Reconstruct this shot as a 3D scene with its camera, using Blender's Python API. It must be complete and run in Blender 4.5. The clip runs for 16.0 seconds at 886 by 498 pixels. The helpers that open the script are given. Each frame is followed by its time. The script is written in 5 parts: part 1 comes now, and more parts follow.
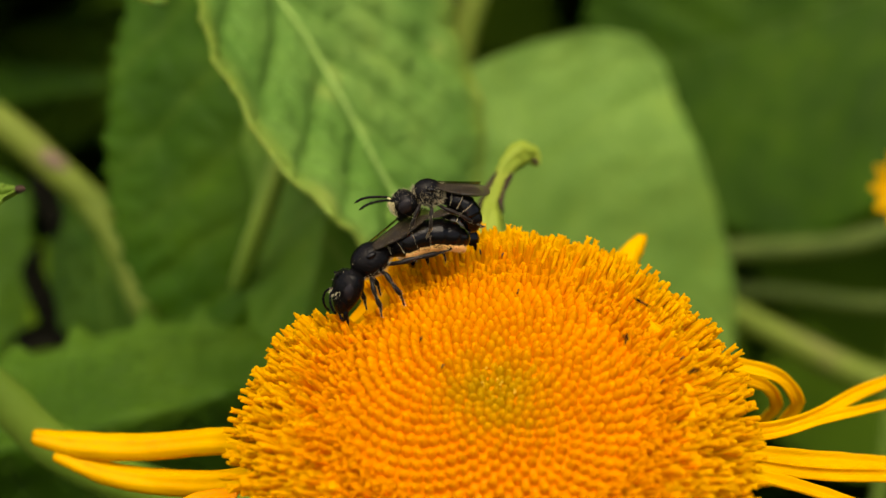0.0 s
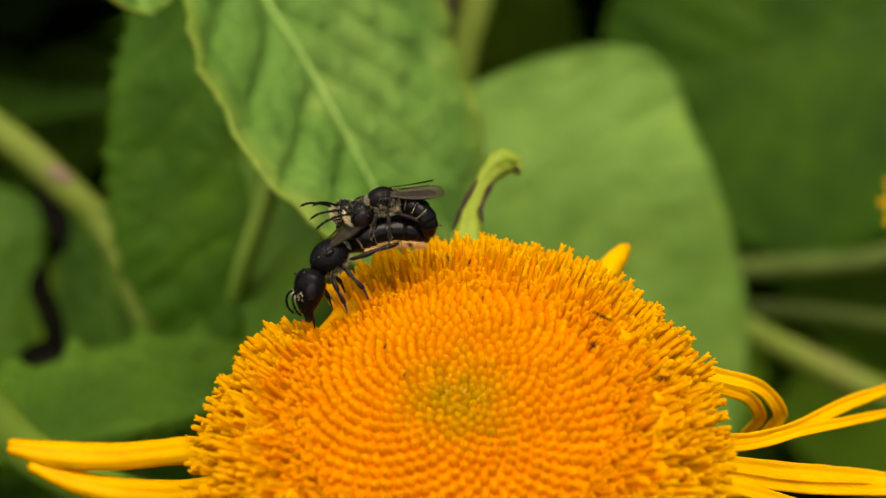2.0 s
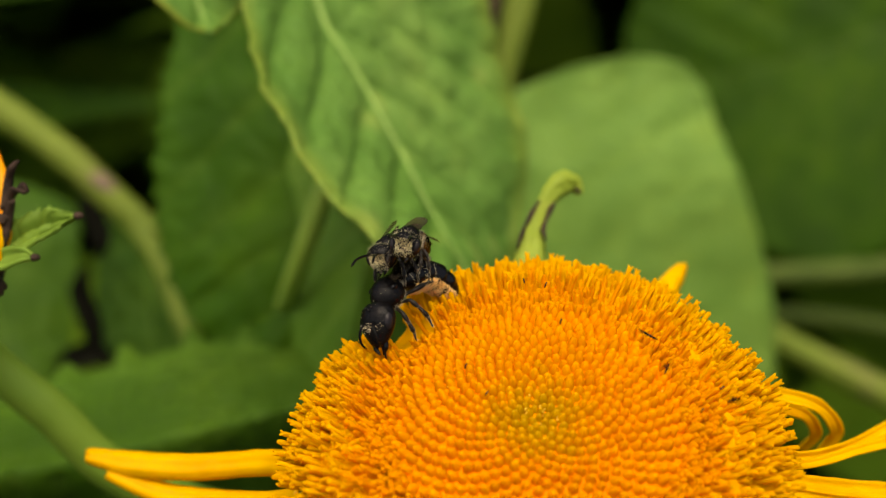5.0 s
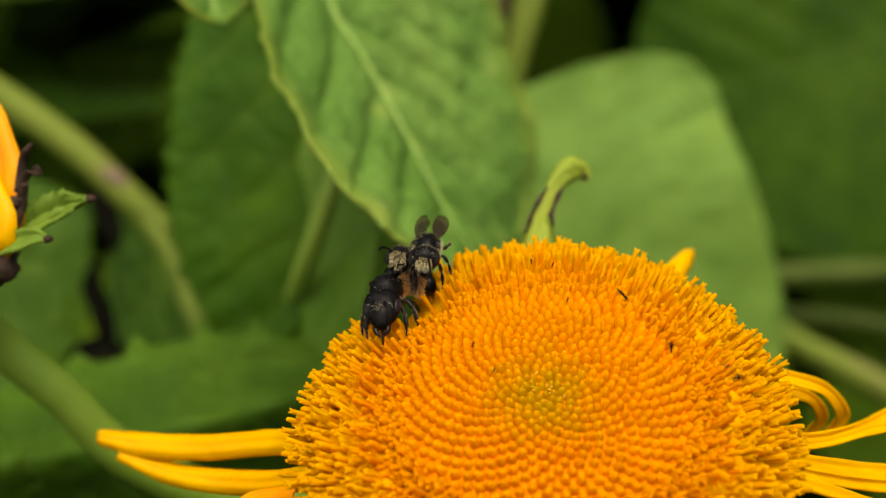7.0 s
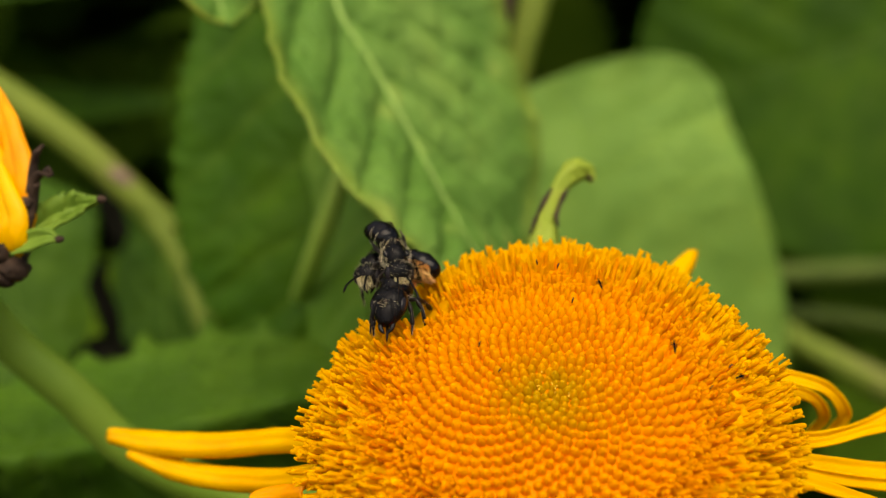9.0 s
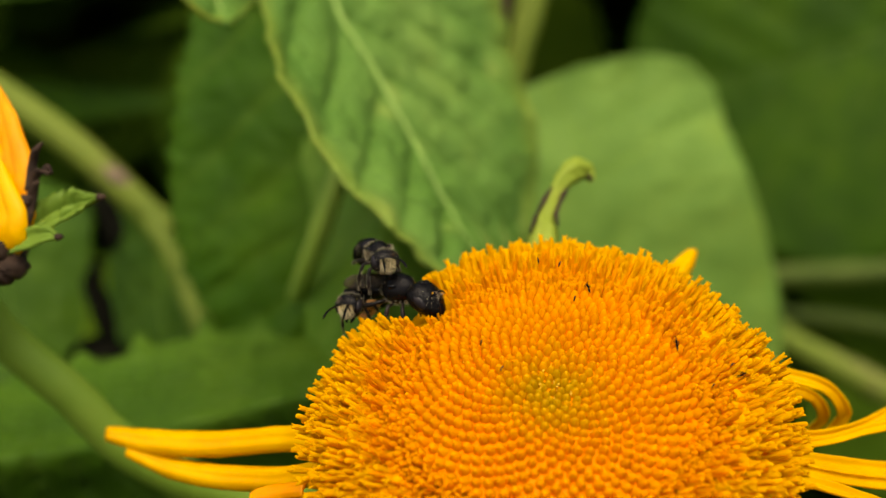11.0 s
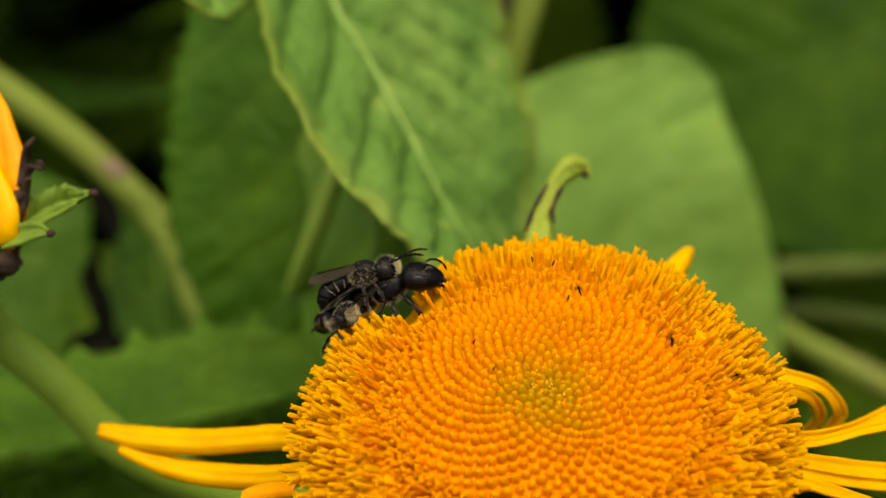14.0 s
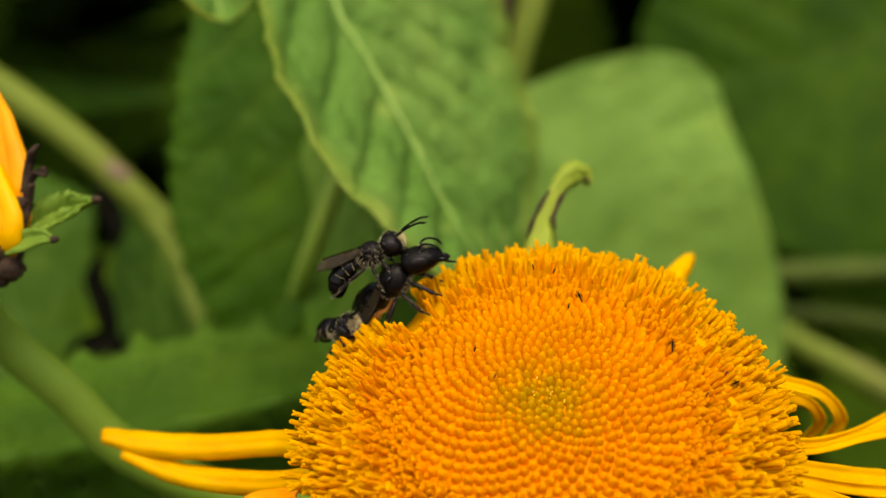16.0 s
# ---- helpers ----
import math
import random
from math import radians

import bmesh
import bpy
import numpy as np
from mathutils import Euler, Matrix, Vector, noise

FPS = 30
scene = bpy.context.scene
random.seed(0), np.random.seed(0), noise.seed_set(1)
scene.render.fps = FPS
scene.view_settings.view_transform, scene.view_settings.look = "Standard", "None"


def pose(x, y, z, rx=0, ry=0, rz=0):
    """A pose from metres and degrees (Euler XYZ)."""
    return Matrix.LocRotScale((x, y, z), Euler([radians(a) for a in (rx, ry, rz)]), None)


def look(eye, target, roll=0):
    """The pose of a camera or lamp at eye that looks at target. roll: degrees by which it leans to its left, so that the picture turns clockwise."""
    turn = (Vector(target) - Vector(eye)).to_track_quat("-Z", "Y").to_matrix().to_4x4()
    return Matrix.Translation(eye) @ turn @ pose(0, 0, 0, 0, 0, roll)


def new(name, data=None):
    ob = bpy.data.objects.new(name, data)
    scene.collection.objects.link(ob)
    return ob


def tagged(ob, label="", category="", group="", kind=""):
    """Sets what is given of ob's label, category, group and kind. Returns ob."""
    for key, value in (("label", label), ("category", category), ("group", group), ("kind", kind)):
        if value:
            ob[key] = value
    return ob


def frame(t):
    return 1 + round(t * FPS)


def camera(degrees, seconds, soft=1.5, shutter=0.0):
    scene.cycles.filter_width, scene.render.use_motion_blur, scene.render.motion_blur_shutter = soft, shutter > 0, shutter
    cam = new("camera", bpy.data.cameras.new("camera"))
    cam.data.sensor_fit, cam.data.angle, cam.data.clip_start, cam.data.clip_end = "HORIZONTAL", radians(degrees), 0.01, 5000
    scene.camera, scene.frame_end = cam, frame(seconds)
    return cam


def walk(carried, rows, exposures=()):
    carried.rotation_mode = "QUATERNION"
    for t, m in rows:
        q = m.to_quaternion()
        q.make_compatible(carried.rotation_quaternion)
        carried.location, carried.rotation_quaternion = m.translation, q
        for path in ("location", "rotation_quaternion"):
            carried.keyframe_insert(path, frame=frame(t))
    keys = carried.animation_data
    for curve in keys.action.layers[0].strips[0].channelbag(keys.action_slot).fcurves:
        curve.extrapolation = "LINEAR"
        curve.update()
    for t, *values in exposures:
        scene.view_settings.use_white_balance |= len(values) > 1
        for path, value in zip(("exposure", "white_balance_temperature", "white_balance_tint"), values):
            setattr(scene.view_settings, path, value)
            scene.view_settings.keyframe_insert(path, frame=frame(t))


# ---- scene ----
cam = camera(41.2, 16.0, soft=1.3)
METRES, EYE, TILT, LEAN, TURN = 0.0292, 1.0, -18.0, 0.0, 0.0
ROWS = [
    (0.0, 0.0, 0.0, 0.0, 0.0, 0.0, -0.0),
    (0.5, 0.0977, 0.0587, -0.0424, 0.7, 0.26, 0.22),
    (1.0, 0.1178, 0.073, -0.0312, 1.04, 0.71, -0.09),
    (1.5, 0.0761, 0.0032, 0.0046, 1.09, 0.6, 0.05),
    (2.0, 0.1132, 0.028, -0.0248, 1.35, 0.97, -0.04),
    (2.5, 0.0426, -0.0245, -0.0147, 1.21, 1.14, -0.26),
    (3.0, 0.029, -0.0419, -0.0156, 1.11, 1.27, -0.37),
    (3.5, 0.0191, -0.0597, 0.0101, 1.18, 1.07, -0.36),
    (4.0, -0.0056, -0.0564, 0.0183, 1.46, 0.91, -0.39),
    (6.5, -0.0159, -0.0771, 0.0148, 2.18, 1.01, -0.58),
    (7.0, -0.0071, -0.0795, -0.0281, 2.35, 1.12, -0.63),
    (7.5, -0.0181, -0.099, -0.0095, 2.36, 1.02, -0.7),
    (8.0, 0.0016, -0.0886, -0.0141, 2.42, 1.03, -0.73),
    (8.5, 0.0094, -0.1044, -0.0127, 2.43, 1.06, -0.73),
    (9.0, -0.0139, -0.1098, -0.0247, 2.48, 1.06, -0.7),
    (11.5, -0.0313, -0.1047, -0.0355, 2.03, 1.14, -0.84),
    (12.0, -0.0222, -0.0617, -0.0577, 2.01, 1.12, -0.9),
    (12.5, -0.0361, -0.0555, -0.0627, 2.09, 0.99, -0.95),
    (13.0, -0.037, -0.07, -0.0693, 2.11, 1.02, -1.05),
    (13.5, 0.0039, -0.0665, -0.0623, 2.28, 0.86, -0.94),
    (14.0, -0.0151, -0.0906, -0.0186, 2.21, 0.75, -1.0),
    (14.5, 0.01, -0.0763, -0.0104, 2.37, 0.77, -1.04),
    (15.0, -0.0213, -0.093, -0.0053, 2.38, 0.73, -1.06),
    (15.5, -0.0363, -0.1154, 0.0011, 2.32, 0.76, -1.13),
    (16.0, -0.0106, -0.1008, -0.0044, 2.38, 0.76, -1.1),
]
walk(cam, [(t, pose(0, 0, EYE, TILT, LEAN, TURN) @ pose(METRES * x, METRES * y, METRES * z, 90 + pitch, roll, yaw)) for t, x, y, z, yaw, pitch, roll in ROWS],
     exposures=[(0.0, 0.75, 7600, 10), (16.0, 0.75, 7600, 10)])

cam.data.dof.use_dof = True
cam.data.dof.focus_distance = 0.0668
cam.data.dof.aperture_fstop = 29.0

# ---- light ----
SUN_EL, SUN_AZ = 64.0, 30.0
world = bpy.data.worlds.new("overcast_sky")
scene.world = world
world.use_nodes = True
wn = world.node_tree
sky = wn.nodes.new("ShaderNodeTexSky")
sky.sky_type, sky.sun_disc = "NISHITA", False
sky.sun_elevation, sky.sun_rotation = radians(SUN_EL), radians(180 + SUN_AZ)
sky.dust_density, sky.air_density = 4.0, 1.0
wn.nodes["Background"].inputs["Strength"].default_value = 0.14
wn.links.new(sky.outputs[0], wn.nodes["Background"].inputs["Color"])
sun_data = bpy.data.lights.new("sun", "SUN")
sun_data.energy, sun_data.angle, sun_data.color = 2.0, radians(45), (1.0, 0.93, 0.80)
sun = new("sun", sun_data)
az, el = radians(SUN_AZ), radians(SUN_EL)
toward = Vector((math.sin(az) * math.cos(el), -math.cos(az) * math.cos(el), math.sin(el)))
sun.matrix_world = look(toward * 3, (0, 0, 0))

# ---- plan: millimetres, x right, y ahead, z up from the eye, leaning with the view line ----
PLAN = pose(0, 0, EYE, TILT, 0, 0)
MM = 0.001


def P(x, y, z):
    return PLAN @ Vector((x * MM, y * MM, z * MM))


# ---- materials ----
def material(name, rough=0.5, spec=0.25):
    m = bpy.data.materials.new(name)
    m.use_nodes = True
    b = m.node_tree.nodes["Principled BSDF"]
    b.inputs["Roughness"].default_value = rough
    b.inputs["Specular IOR Level"].default_value = spec
    return m, m.node_tree, b


def link(tree, a, b):
    tree.links.new(a, b)


def noise_tex(tree, scale, detail=4.0, kind="Object"):
    co = tree.nodes.new("ShaderNodeTexCoord")
    n = tree.nodes.new("ShaderNodeTexNoise")
    n.inputs["Scale"].default_value, n.inputs["Detail"].default_value = scale, detail
    link(tree, co.outputs[kind], n.inputs["Vector"])
    return n.outputs["Fac"]


def ramp(tree, fac, stops):
    r = tree.nodes.new("ShaderNodeValToRGB")
    while len(r.color_ramp.elements) < len(stops):
        r.color_ramp.elements.new(0.5)
    for e, (p, c) in zip(r.color_ramp.elements, stops):
        e.position, e.color = p, (*c, 1)
    link(tree, fac, r.inputs["Fac"])
    return r.outputs["Color"]


def mix(tree, fac, a, b, mode="MIX"):
    n = tree.nodes.new("ShaderNodeMix")
    n.data_type, n.blend_type = "RGBA", mode
    for sock, v in ((n.inputs["Factor"], fac), (n.inputs["A"], a), (n.inputs["B"], b)):
        if hasattr(v, "is_linked"):
            link(tree, v, sock)
        else:
            sock.default_value = v if isinstance(v, (int, float)) else (*v, 1)
    return n.outputs["Result"]


def bump(tree, bsdf, height, strength, distance):
    n = tree.nodes.new("ShaderNodeBump")
    n.inputs["Strength"].default_value, n.inputs["Distance"].default_value = strength, distance
    link(tree, height, n.inputs["Height"])
    link(tree, n.outputs["Normal"], bsdf.inputs["Normal"])


def see_through(tree, bsdf, colour, amount):
    """Thin living tissue: part of the light passes through."""
    tr = tree.nodes.new("ShaderNodeBsdfTranslucent")
    mx = tree.nodes.new("ShaderNodeMixShader")
    mx.inputs[0].default_value = amount
    if hasattr(colour, "is_linked"):
        link(tree, colour, tr.inputs["Color"])
    else:
        tr.inputs["Color"].default_value = (*colour, 1)
    link(tree, bsdf.outputs[0], mx.inputs[1])
    link(tree, tr.outputs[0], mx.inputs[2])
    link(tree, mx.outputs[0], tree.nodes["Material Output"].inputs["Surface"])


def leaf_material(name, dark, mid, light, vein, through_light=0.22, rough=0.55, spec=0.14, net=420.0, blisters=0.0):
    m, t, b = material(name, rough, spec)
    col = ramp(t, noise_tex(t, 45, 3), [(0.3, dark), (0.52, mid), (0.75, light)])
    blotch = ramp(t, noise_tex(t, 120, 3), [(0.38, (0.78, 0.84, 0.78)), (0.56, (1, 1, 1)), (0.70, (1.25, 1.15, 1.1))])
    col = mix(t, 0.8, col, blotch, "MULTIPLY")
    co = t.nodes.new("ShaderNodeTexCoord")
    warp = t.nodes.new("ShaderNodeTexNoise")
    warp.inputs["Scale"].default_value = 130
    link(t, co.outputs["Object"], warp.inputs["Vector"])
    bend = t.nodes.new("ShaderNodeVectorMath")
    bend.operation = "MULTIPLY_ADD"
    link(t, warp.outputs["Color"], bend.inputs[0])
    bend.inputs[1].default_value = (0.004, 0.004, 0.004)
    link(t, co.outputs["Object"], bend.inputs[2])
    vor = t.nodes.new("ShaderNodeTexVoronoi")
    vor.feature = "DISTANCE_TO_EDGE"
    vor.inputs["Scale"].default_value = net
    link(t, bend.outputs[0], vor.inputs["Vector"])
    lines = ramp(t, vor.outputs["Distance"], [(0.0, (0.80, 0.86, 0.8)), (0.10, (1, 1, 1))])
    col = mix(t, 0.6, col, lines, "MULTIPLY")
    if blisters:
        raised = t.nodes.new("ShaderNodeTexVoronoi")
        raised.inputs["Scale"].default_value, raised.inputs["Randomness"].default_value = 210, 0.9
        link(t, bend.outputs[0], raised.inputs["Vector"])
        patch = ramp(t, raised.outputs["Distance"], [(0.05, (blisters,) * 3), (0.42, (0, 0, 0))])
        where = ramp(t, noise_tex(t, 75, 2), [(0.46, (0, 0, 0)), (0.60, (1, 1, 1))])
        col = mix(t, mix(t, 1.0, patch, where, "MULTIPLY"), col, (0.27, 0.37, 0.075))
    att = t.nodes.new("ShaderNodeAttribute")
    att.attribute_name = "vein"
    col = mix(t, att.outputs["Fac"], col, vein)
    att2 = t.nodes.new("ShaderNodeAttribute")
    att2.attribute_name = "margin"
    col = mix(t, att2.outputs["Fac"], col, (0.36, 0.34, 0.03))
    link(t, col, b.inputs["Base Color"])
    bump(t, b, ramp(t, vor.outputs["Distance"], [(0.0, (0, 0, 0)), (0.35, (1, 1, 1))]), 0.5, 0.0005)
    see_through(t, b, col, through_light)
    return m


def plain_material(name, stops, scale, rough=0.5, bump_scale=None, bump_strength=0.3, bump_distance=0.0002, translucent=0.0, spec=0.15, random_amount=0.0):
    m, t, b = material(name, rough, spec)
    col = ramp(t, noise_tex(t, scale, 4), stops)
    if random_amount:
        info = t.nodes.new("ShaderNodeObjectInfo")
        geo = t.nodes.new("ShaderNodeNewGeometry")
        add = t.nodes.new("ShaderNodeMath")
        add.operation = "ADD"
        link(t, info.outputs["Random"], add.inputs[0])
        link(t, geo.outputs["Random Per Island"], add.inputs[1])
        frac = t.nodes.new("ShaderNodeMath")
        frac.operation = "FRACT"
        link(t, add.outputs[0], frac.inputs[0])
        lo = 1 - random_amount
        col = mix(t, 1.0, col, ramp(t, frac.outputs[0], [(0, (lo, lo * 0.92, lo * 0.8)), (1, (1, 1, 1))]), "MULTIPLY")
    link(t, col, b.inputs["Base Color"])
    if bump_scale:
        bump(t, b, noise_tex(t, bump_scale, 5), bump_strength, bump_distance)
    if translucent:
        see_through(t, b, col, translucent)
    return m


LEAF_BRIGHT = leaf_material("bright_leaf", (0.086, 0.190, 0.026), (0.124, 0.242, 0.042), (0.18, 0.295, 0.060), (0.062, 0.145, 0.016), blisters=0.8)
# deep green set darker than foliage so that it carries the leaf's shade
LEAF_DEEP_SHADE = leaf_material("deep_green_leaf", (0.020, 0.062, 0.0022), (0.032, 0.088, 0.0034), (0.051, 0.120, 0.005), (0.08, 0.15, 0.012), spec=0.07, net=260.0)
LEAF_MID = leaf_material("mid_green_leaf", (0.025, 0.066, 0.004), (0.035, 0.086, 0.005), (0.050, 0.110, 0.007), (0.07, 0.14, 0.014), spec=0.10, net=260.0)
LEAF_RIBBED = leaf_material("ribbed_leaf", (0.038, 0.094, 0.005), (0.058, 0.130, 0.009), (0.088, 0.170, 0.014), (0.14, 0.24, 0.028), spec=0.10, net=260.0)
LEAF_SMOOTH = leaf_material("smooth_leaf", (0.118, 0.222, 0.032), (0.148, 0.266, 0.044), (0.180, 0.306, 0.054), (0.17, 0.29, 0.035))
LEAF_SHADED = leaf_material("shaded_leaf", (0.072, 0.160, 0.014), (0.102, 0.208, 0.022), (0.145, 0.255, 0.034), (0.17, 0.28, 0.04), spec=0.08, net=260.0)
# dim olive for the far leaves; their shade is put into the colour
LEAF_OLIVE_DIM = leaf_material("olive_leaf", (0.016, 0.046, 0.0014), (0.024, 0.064, 0.0019), (0.040, 0.092, 0.0026), (0.045, 0.08, 0.006), spec=0.06, net=160.0)
STEM_PALE = plain_material("pale_stem", [(0.3, (0.075, 0.115, 0.010)), (0.6, (0.115, 0.155, 0.018)), (0.75, (0.13, 0.11, 0.04))], 60, 0.6, 900)
STEM_GREEN = plain_material("green_stem", [(0.3, (0.105, 0.175, 0.022)), (0.7, (0.155, 0.235, 0.036))], 120, 0.55, 1200)
STEM_NEAR = plain_material("fresh_stem", [(0.3, (0.090, 0.165, 0.013)), (0.7, (0.132, 0.212, 0.023))], 140, 0.55, 1400)
# darker stem green with the shade at the back put into it
STEM_SHADE_TONED = plain_material("dim_stem", [(0.3, (0.035, 0.060, 0.006)), (0.7, (0.060, 0.090, 0.012))], 90, 0.6, 900)
STEM_MARK = plain_material("purple_stem_mark", [(0.3, (0.13, 0.085, 0.06)), (0.7, (0.20, 0.14, 0.10))], 300, 0.6)
def floret_material(name, dark, light, through_light=0.4):
    """Thin juicy plant tissue that light passes through."""
    return plain_material(name, [(0.3, dark), (0.7, light)], 900, 0.55, 2500, 0.25, 0.00005, through_light, 0.06, 0.12)


RINGS = [
    (1.1, floret_material("green_bud", (0.573, 0.326, 0.006), (0.630, 0.360, 0.007))),
    (2.0, floret_material("olive_bud", (0.649, 0.330, 0.005), (0.707, 0.367, 0.006))),
    (3.1, floret_material("olive_orange_bud", (0.726, 0.329, 0.004), (0.774, 0.369, 0.005))),
    (6.6, floret_material("orange_bud", (0.783, 0.321, 0.003), (0.821, 0.365, 0.004))),
    (8.6, floret_material("orange_floret", (0.880, 0.400, 0.004), (0.910, 0.462, 0.005), 0.58)),
    (99., floret_material("yellow_floret", (0.890, 0.500, 0.005), (0.915, 0.585, 0.008), 0.58)),
]
FLORET_MASS = floret_material("floret_mass", (0.900, 0.405, 0.004), (0.930, 0.465, 0.005), 0.3)
RECEPTACLE = floret_material("receptacle", (0.880, 0.270, 0.003), (0.910, 0.305, 0.003), 0.2)
PETAL = plain_material("yellow_petal", [(0.3, (0.828, 0.414, 0.0028)), (0.7, (0.892, 0.524, 0.0055))], 220, 0.4, 1500, 0.3, 0.00008, 0.35)
PETAL_ORANGE = plain_material("orange_petal", [(0.3, (0.85, 0.28, 0.004)), (0.7, (0.93, 0.42, 0.008))], 260, 0.4, 1200, 0.4, 0.0001, 0.3)
BRACT = plain_material("green_bract", [(0.3, (0.075, 0.155, 0.012)), (0.7, (0.17, 0.27, 0.032))], 180, 0.5, 1400, 0.3, 0.0001, 0.25)
BRACT_PALE = plain_material("pale_bract", [(0.3, (0.22, 0.30, 0.03)), (0.7, (0.33, 0.38, 0.05))], 180, 0.5, 1400, 0.3, 0.0001, 0.25)
WITHERED = plain_material("withered_brown", [(0.3, (0.014, 0.008, 0.005)), (0.7, (0.06, 0.036, 0.022))], 600, 0.8, 2200, 0.6, 0.0002)
# near-black that stands in for deep shade between the leaves
GAP_SHADE = plain_material("blackened_leaf", [(0.3, (0.0028, 0.0028, 0.0016)), (0.7, (0.008, 0.008, 0.005))], 300, 0.9, 1500, 0.5, 0.0002, spec=0.02)
POLLEN = plain_material("yellow_pollen", [(0.3, (0.85, 0.50, 0.02)), (0.7, (0.93, 0.66, 0.06))], 900, 0.4, spec=0.3)
SOIL = plain_material("soil", [(0.3, (0.018, 0.013, 0.008)), (0.7, (0.05, 0.036, 0.022))], 9, 0.95, 60, 0.8, 0.02)
FAR_LEAF = plain_material("far_foliage", [(0.3, (0.036, 0.080, 0.006)), (0.7, (0.080, 0.155, 0.013))], 14, 0.7, 300, 0.3, 0.001, 0.2, spec=0.0, random_amount=0.4)
def chitin_material(name, rough, spec, pits, strength):
    """Black insect skin with fine punctures."""
    m, t, b = material(name, rough, spec)
    link(t, ramp(t, noise_tex(t, 1500, 3), [(0.3, (0.0022, 0.0020, 0.0020)), (0.7, (0.0045, 0.0038, 0.0034))]), b.inputs["Base Color"])
    co = t.nodes.new("ShaderNodeTexCoord")
    vor = t.nodes.new("ShaderNodeTexVoronoi")
    vor.inputs["Scale"].default_value = pits
    link(t, co.outputs["Object"], vor.inputs["Vector"])
    bump(t, b, ramp(t, vor.outputs["Distance"], [(0.10, (0, 0, 0)), (0.45, (1, 1, 1))]), strength, 0.00006)
    return m


CHITIN = chitin_material("black_chitin", 0.27, 0.09, 9500, 0.40)
CHITIN_GLOSS = chitin_material("glossy_black_chitin", 0.17, 0.16, 8500, 0.16)
LEG_MAT = plain_material("dark_brown_leg", [(0.3, (0.004, 0.003, 0.0025)), (0.7, (0.016, 0.011, 0.008))], 2500, 0.35)
EYE_MAT = plain_material("dark_compound_eye", [(0.3, (0.008, 0.007, 0.008)), (0.7, (0.016, 0.013, 0.013))], 2500, 0.15, 22000, 0.2, 0.00002, spec=0.12)
HAIR_PALE = plain_material("pale_hair", [(0.3, (0.33, 0.285, 0.18)), (0.7, (0.54, 0.47, 0.30))], 2000, 0.7)
HAIR_CREAM = plain_material("cream_face_hair", [(0.3, (0.60, 0.50, 0.24)), (0.7, (0.78, 0.70, 0.42))], 2000, 0.7)
HAIR_ORANGE = plain_material("orange_scopa", [(0.3, (0.80, 0.44, 0.12)), (0.7, (0.92, 0.58, 0.22))], 2000, 0.7)


def wing_material():
    m, t, b = material("smoky_wing", 0.24, 0.16)
    att = t.nodes.new("ShaderNodeAttribute")
    att.attribute_name = "vein"
    col = mix(t, att.outputs["Fac"], (0.052, 0.040, 0.026), (0.010, 0.008, 0.005))
    link(t, col, b.inputs["Base Color"])
    clear = t.nodes.new("ShaderNodeBsdfTransparent")
    clear.inputs["Color"].default_value = (0.72, 0.68, 0.50, 1)
    fac = t.nodes.new("ShaderNodeMapRange")
    fac.inputs["To Min"].default_value, fac.inputs["To Max"].default_value = 0.36, 0.97
    link(t, att.outputs["Fac"], fac.inputs["Value"])
    mx = t.nodes.new("ShaderNodeMixShader")
    link(t, fac.outputs[0], mx.inputs[0])
    link(t, clear.outputs[0], mx.inputs[1])
    link(t, b.outputs[0], mx.inputs[2])
    link(t, mx.outputs[0], t.nodes["Material Output"].inputs["Surface"])
    return m


WING = wing_material()


# ---- mesh helpers ----
def shell(name, verts, faces, mat, parent=None, label="", smooth=True, attrs=None):
    """One mesh object. attrs: point attributes."""
    me = bpy.data.meshes.new(name)
    me.from_pydata([tuple(v) for v in verts], [], faces)
    if smooth:
        me.polygons.foreach_set("use_smooth", [True] * len(me.polygons))
    for key, values in (attrs or {}).items():
        a = me.attributes.new(key, "FLOAT", "POINT")
        a.data.foreach_set("value", values)
    me.materials.append(mat)
    me.update()
    ob = new(name, me)
    if parent is not None:
        ob.parent = parent
    if label:
        tagged(ob, label)
    return ob


def thing(name, label, category, group="", kind="", m=None):
    ob = tagged(new(name), label, category, group, kind)
    ob.empty_display_size = 0.005
    if m is not None:
        ob.matrix_world = m
    return ob


def smooth_line(points, steps):
    """Catmull-Rom through points; steps samples a span."""
    pts = [Vector(p) for p in points]
    if len(pts) < 3:
        return [pts[0].lerp(pts[-1], i / steps) for i in range(steps + 1)]
    n = len(pts)
    gaps = [(pts[i + 1] - pts[i]).length for i in range(n - 1)]
    tang = [pts[1] - pts[0]]
    for i in range(1, n - 1):
        d = pts[i + 1] - pts[i - 1]
        tang.append(d / max(1e-9, gaps[i - 1] + gaps[i]))
    tang[0] = tang[0] / max(1e-9, gaps[0])
    tang.append((pts[-1] - pts[-2]) / max(1e-9, gaps[-1]))
    out = []
    for i in range(n - 1):
        a, b = tang[i] * gaps[i], tang[i + 1] * gaps[i]
        for k in range(steps):
            t = k / steps
            out.append(pts[i] * (2 * t ** 3 - 3 * t * t + 1) + a * (t ** 3 - 2 * t * t + t) + pts[i + 1] * (3 * t * t - 2 * t ** 3) + b * (t ** 3 - t * t))
    out.append(pts[-1])
    return out


def smooth_values(values, steps):
    return [v.x for v in smooth_line([(v, 0, 0) for v in values], steps)]


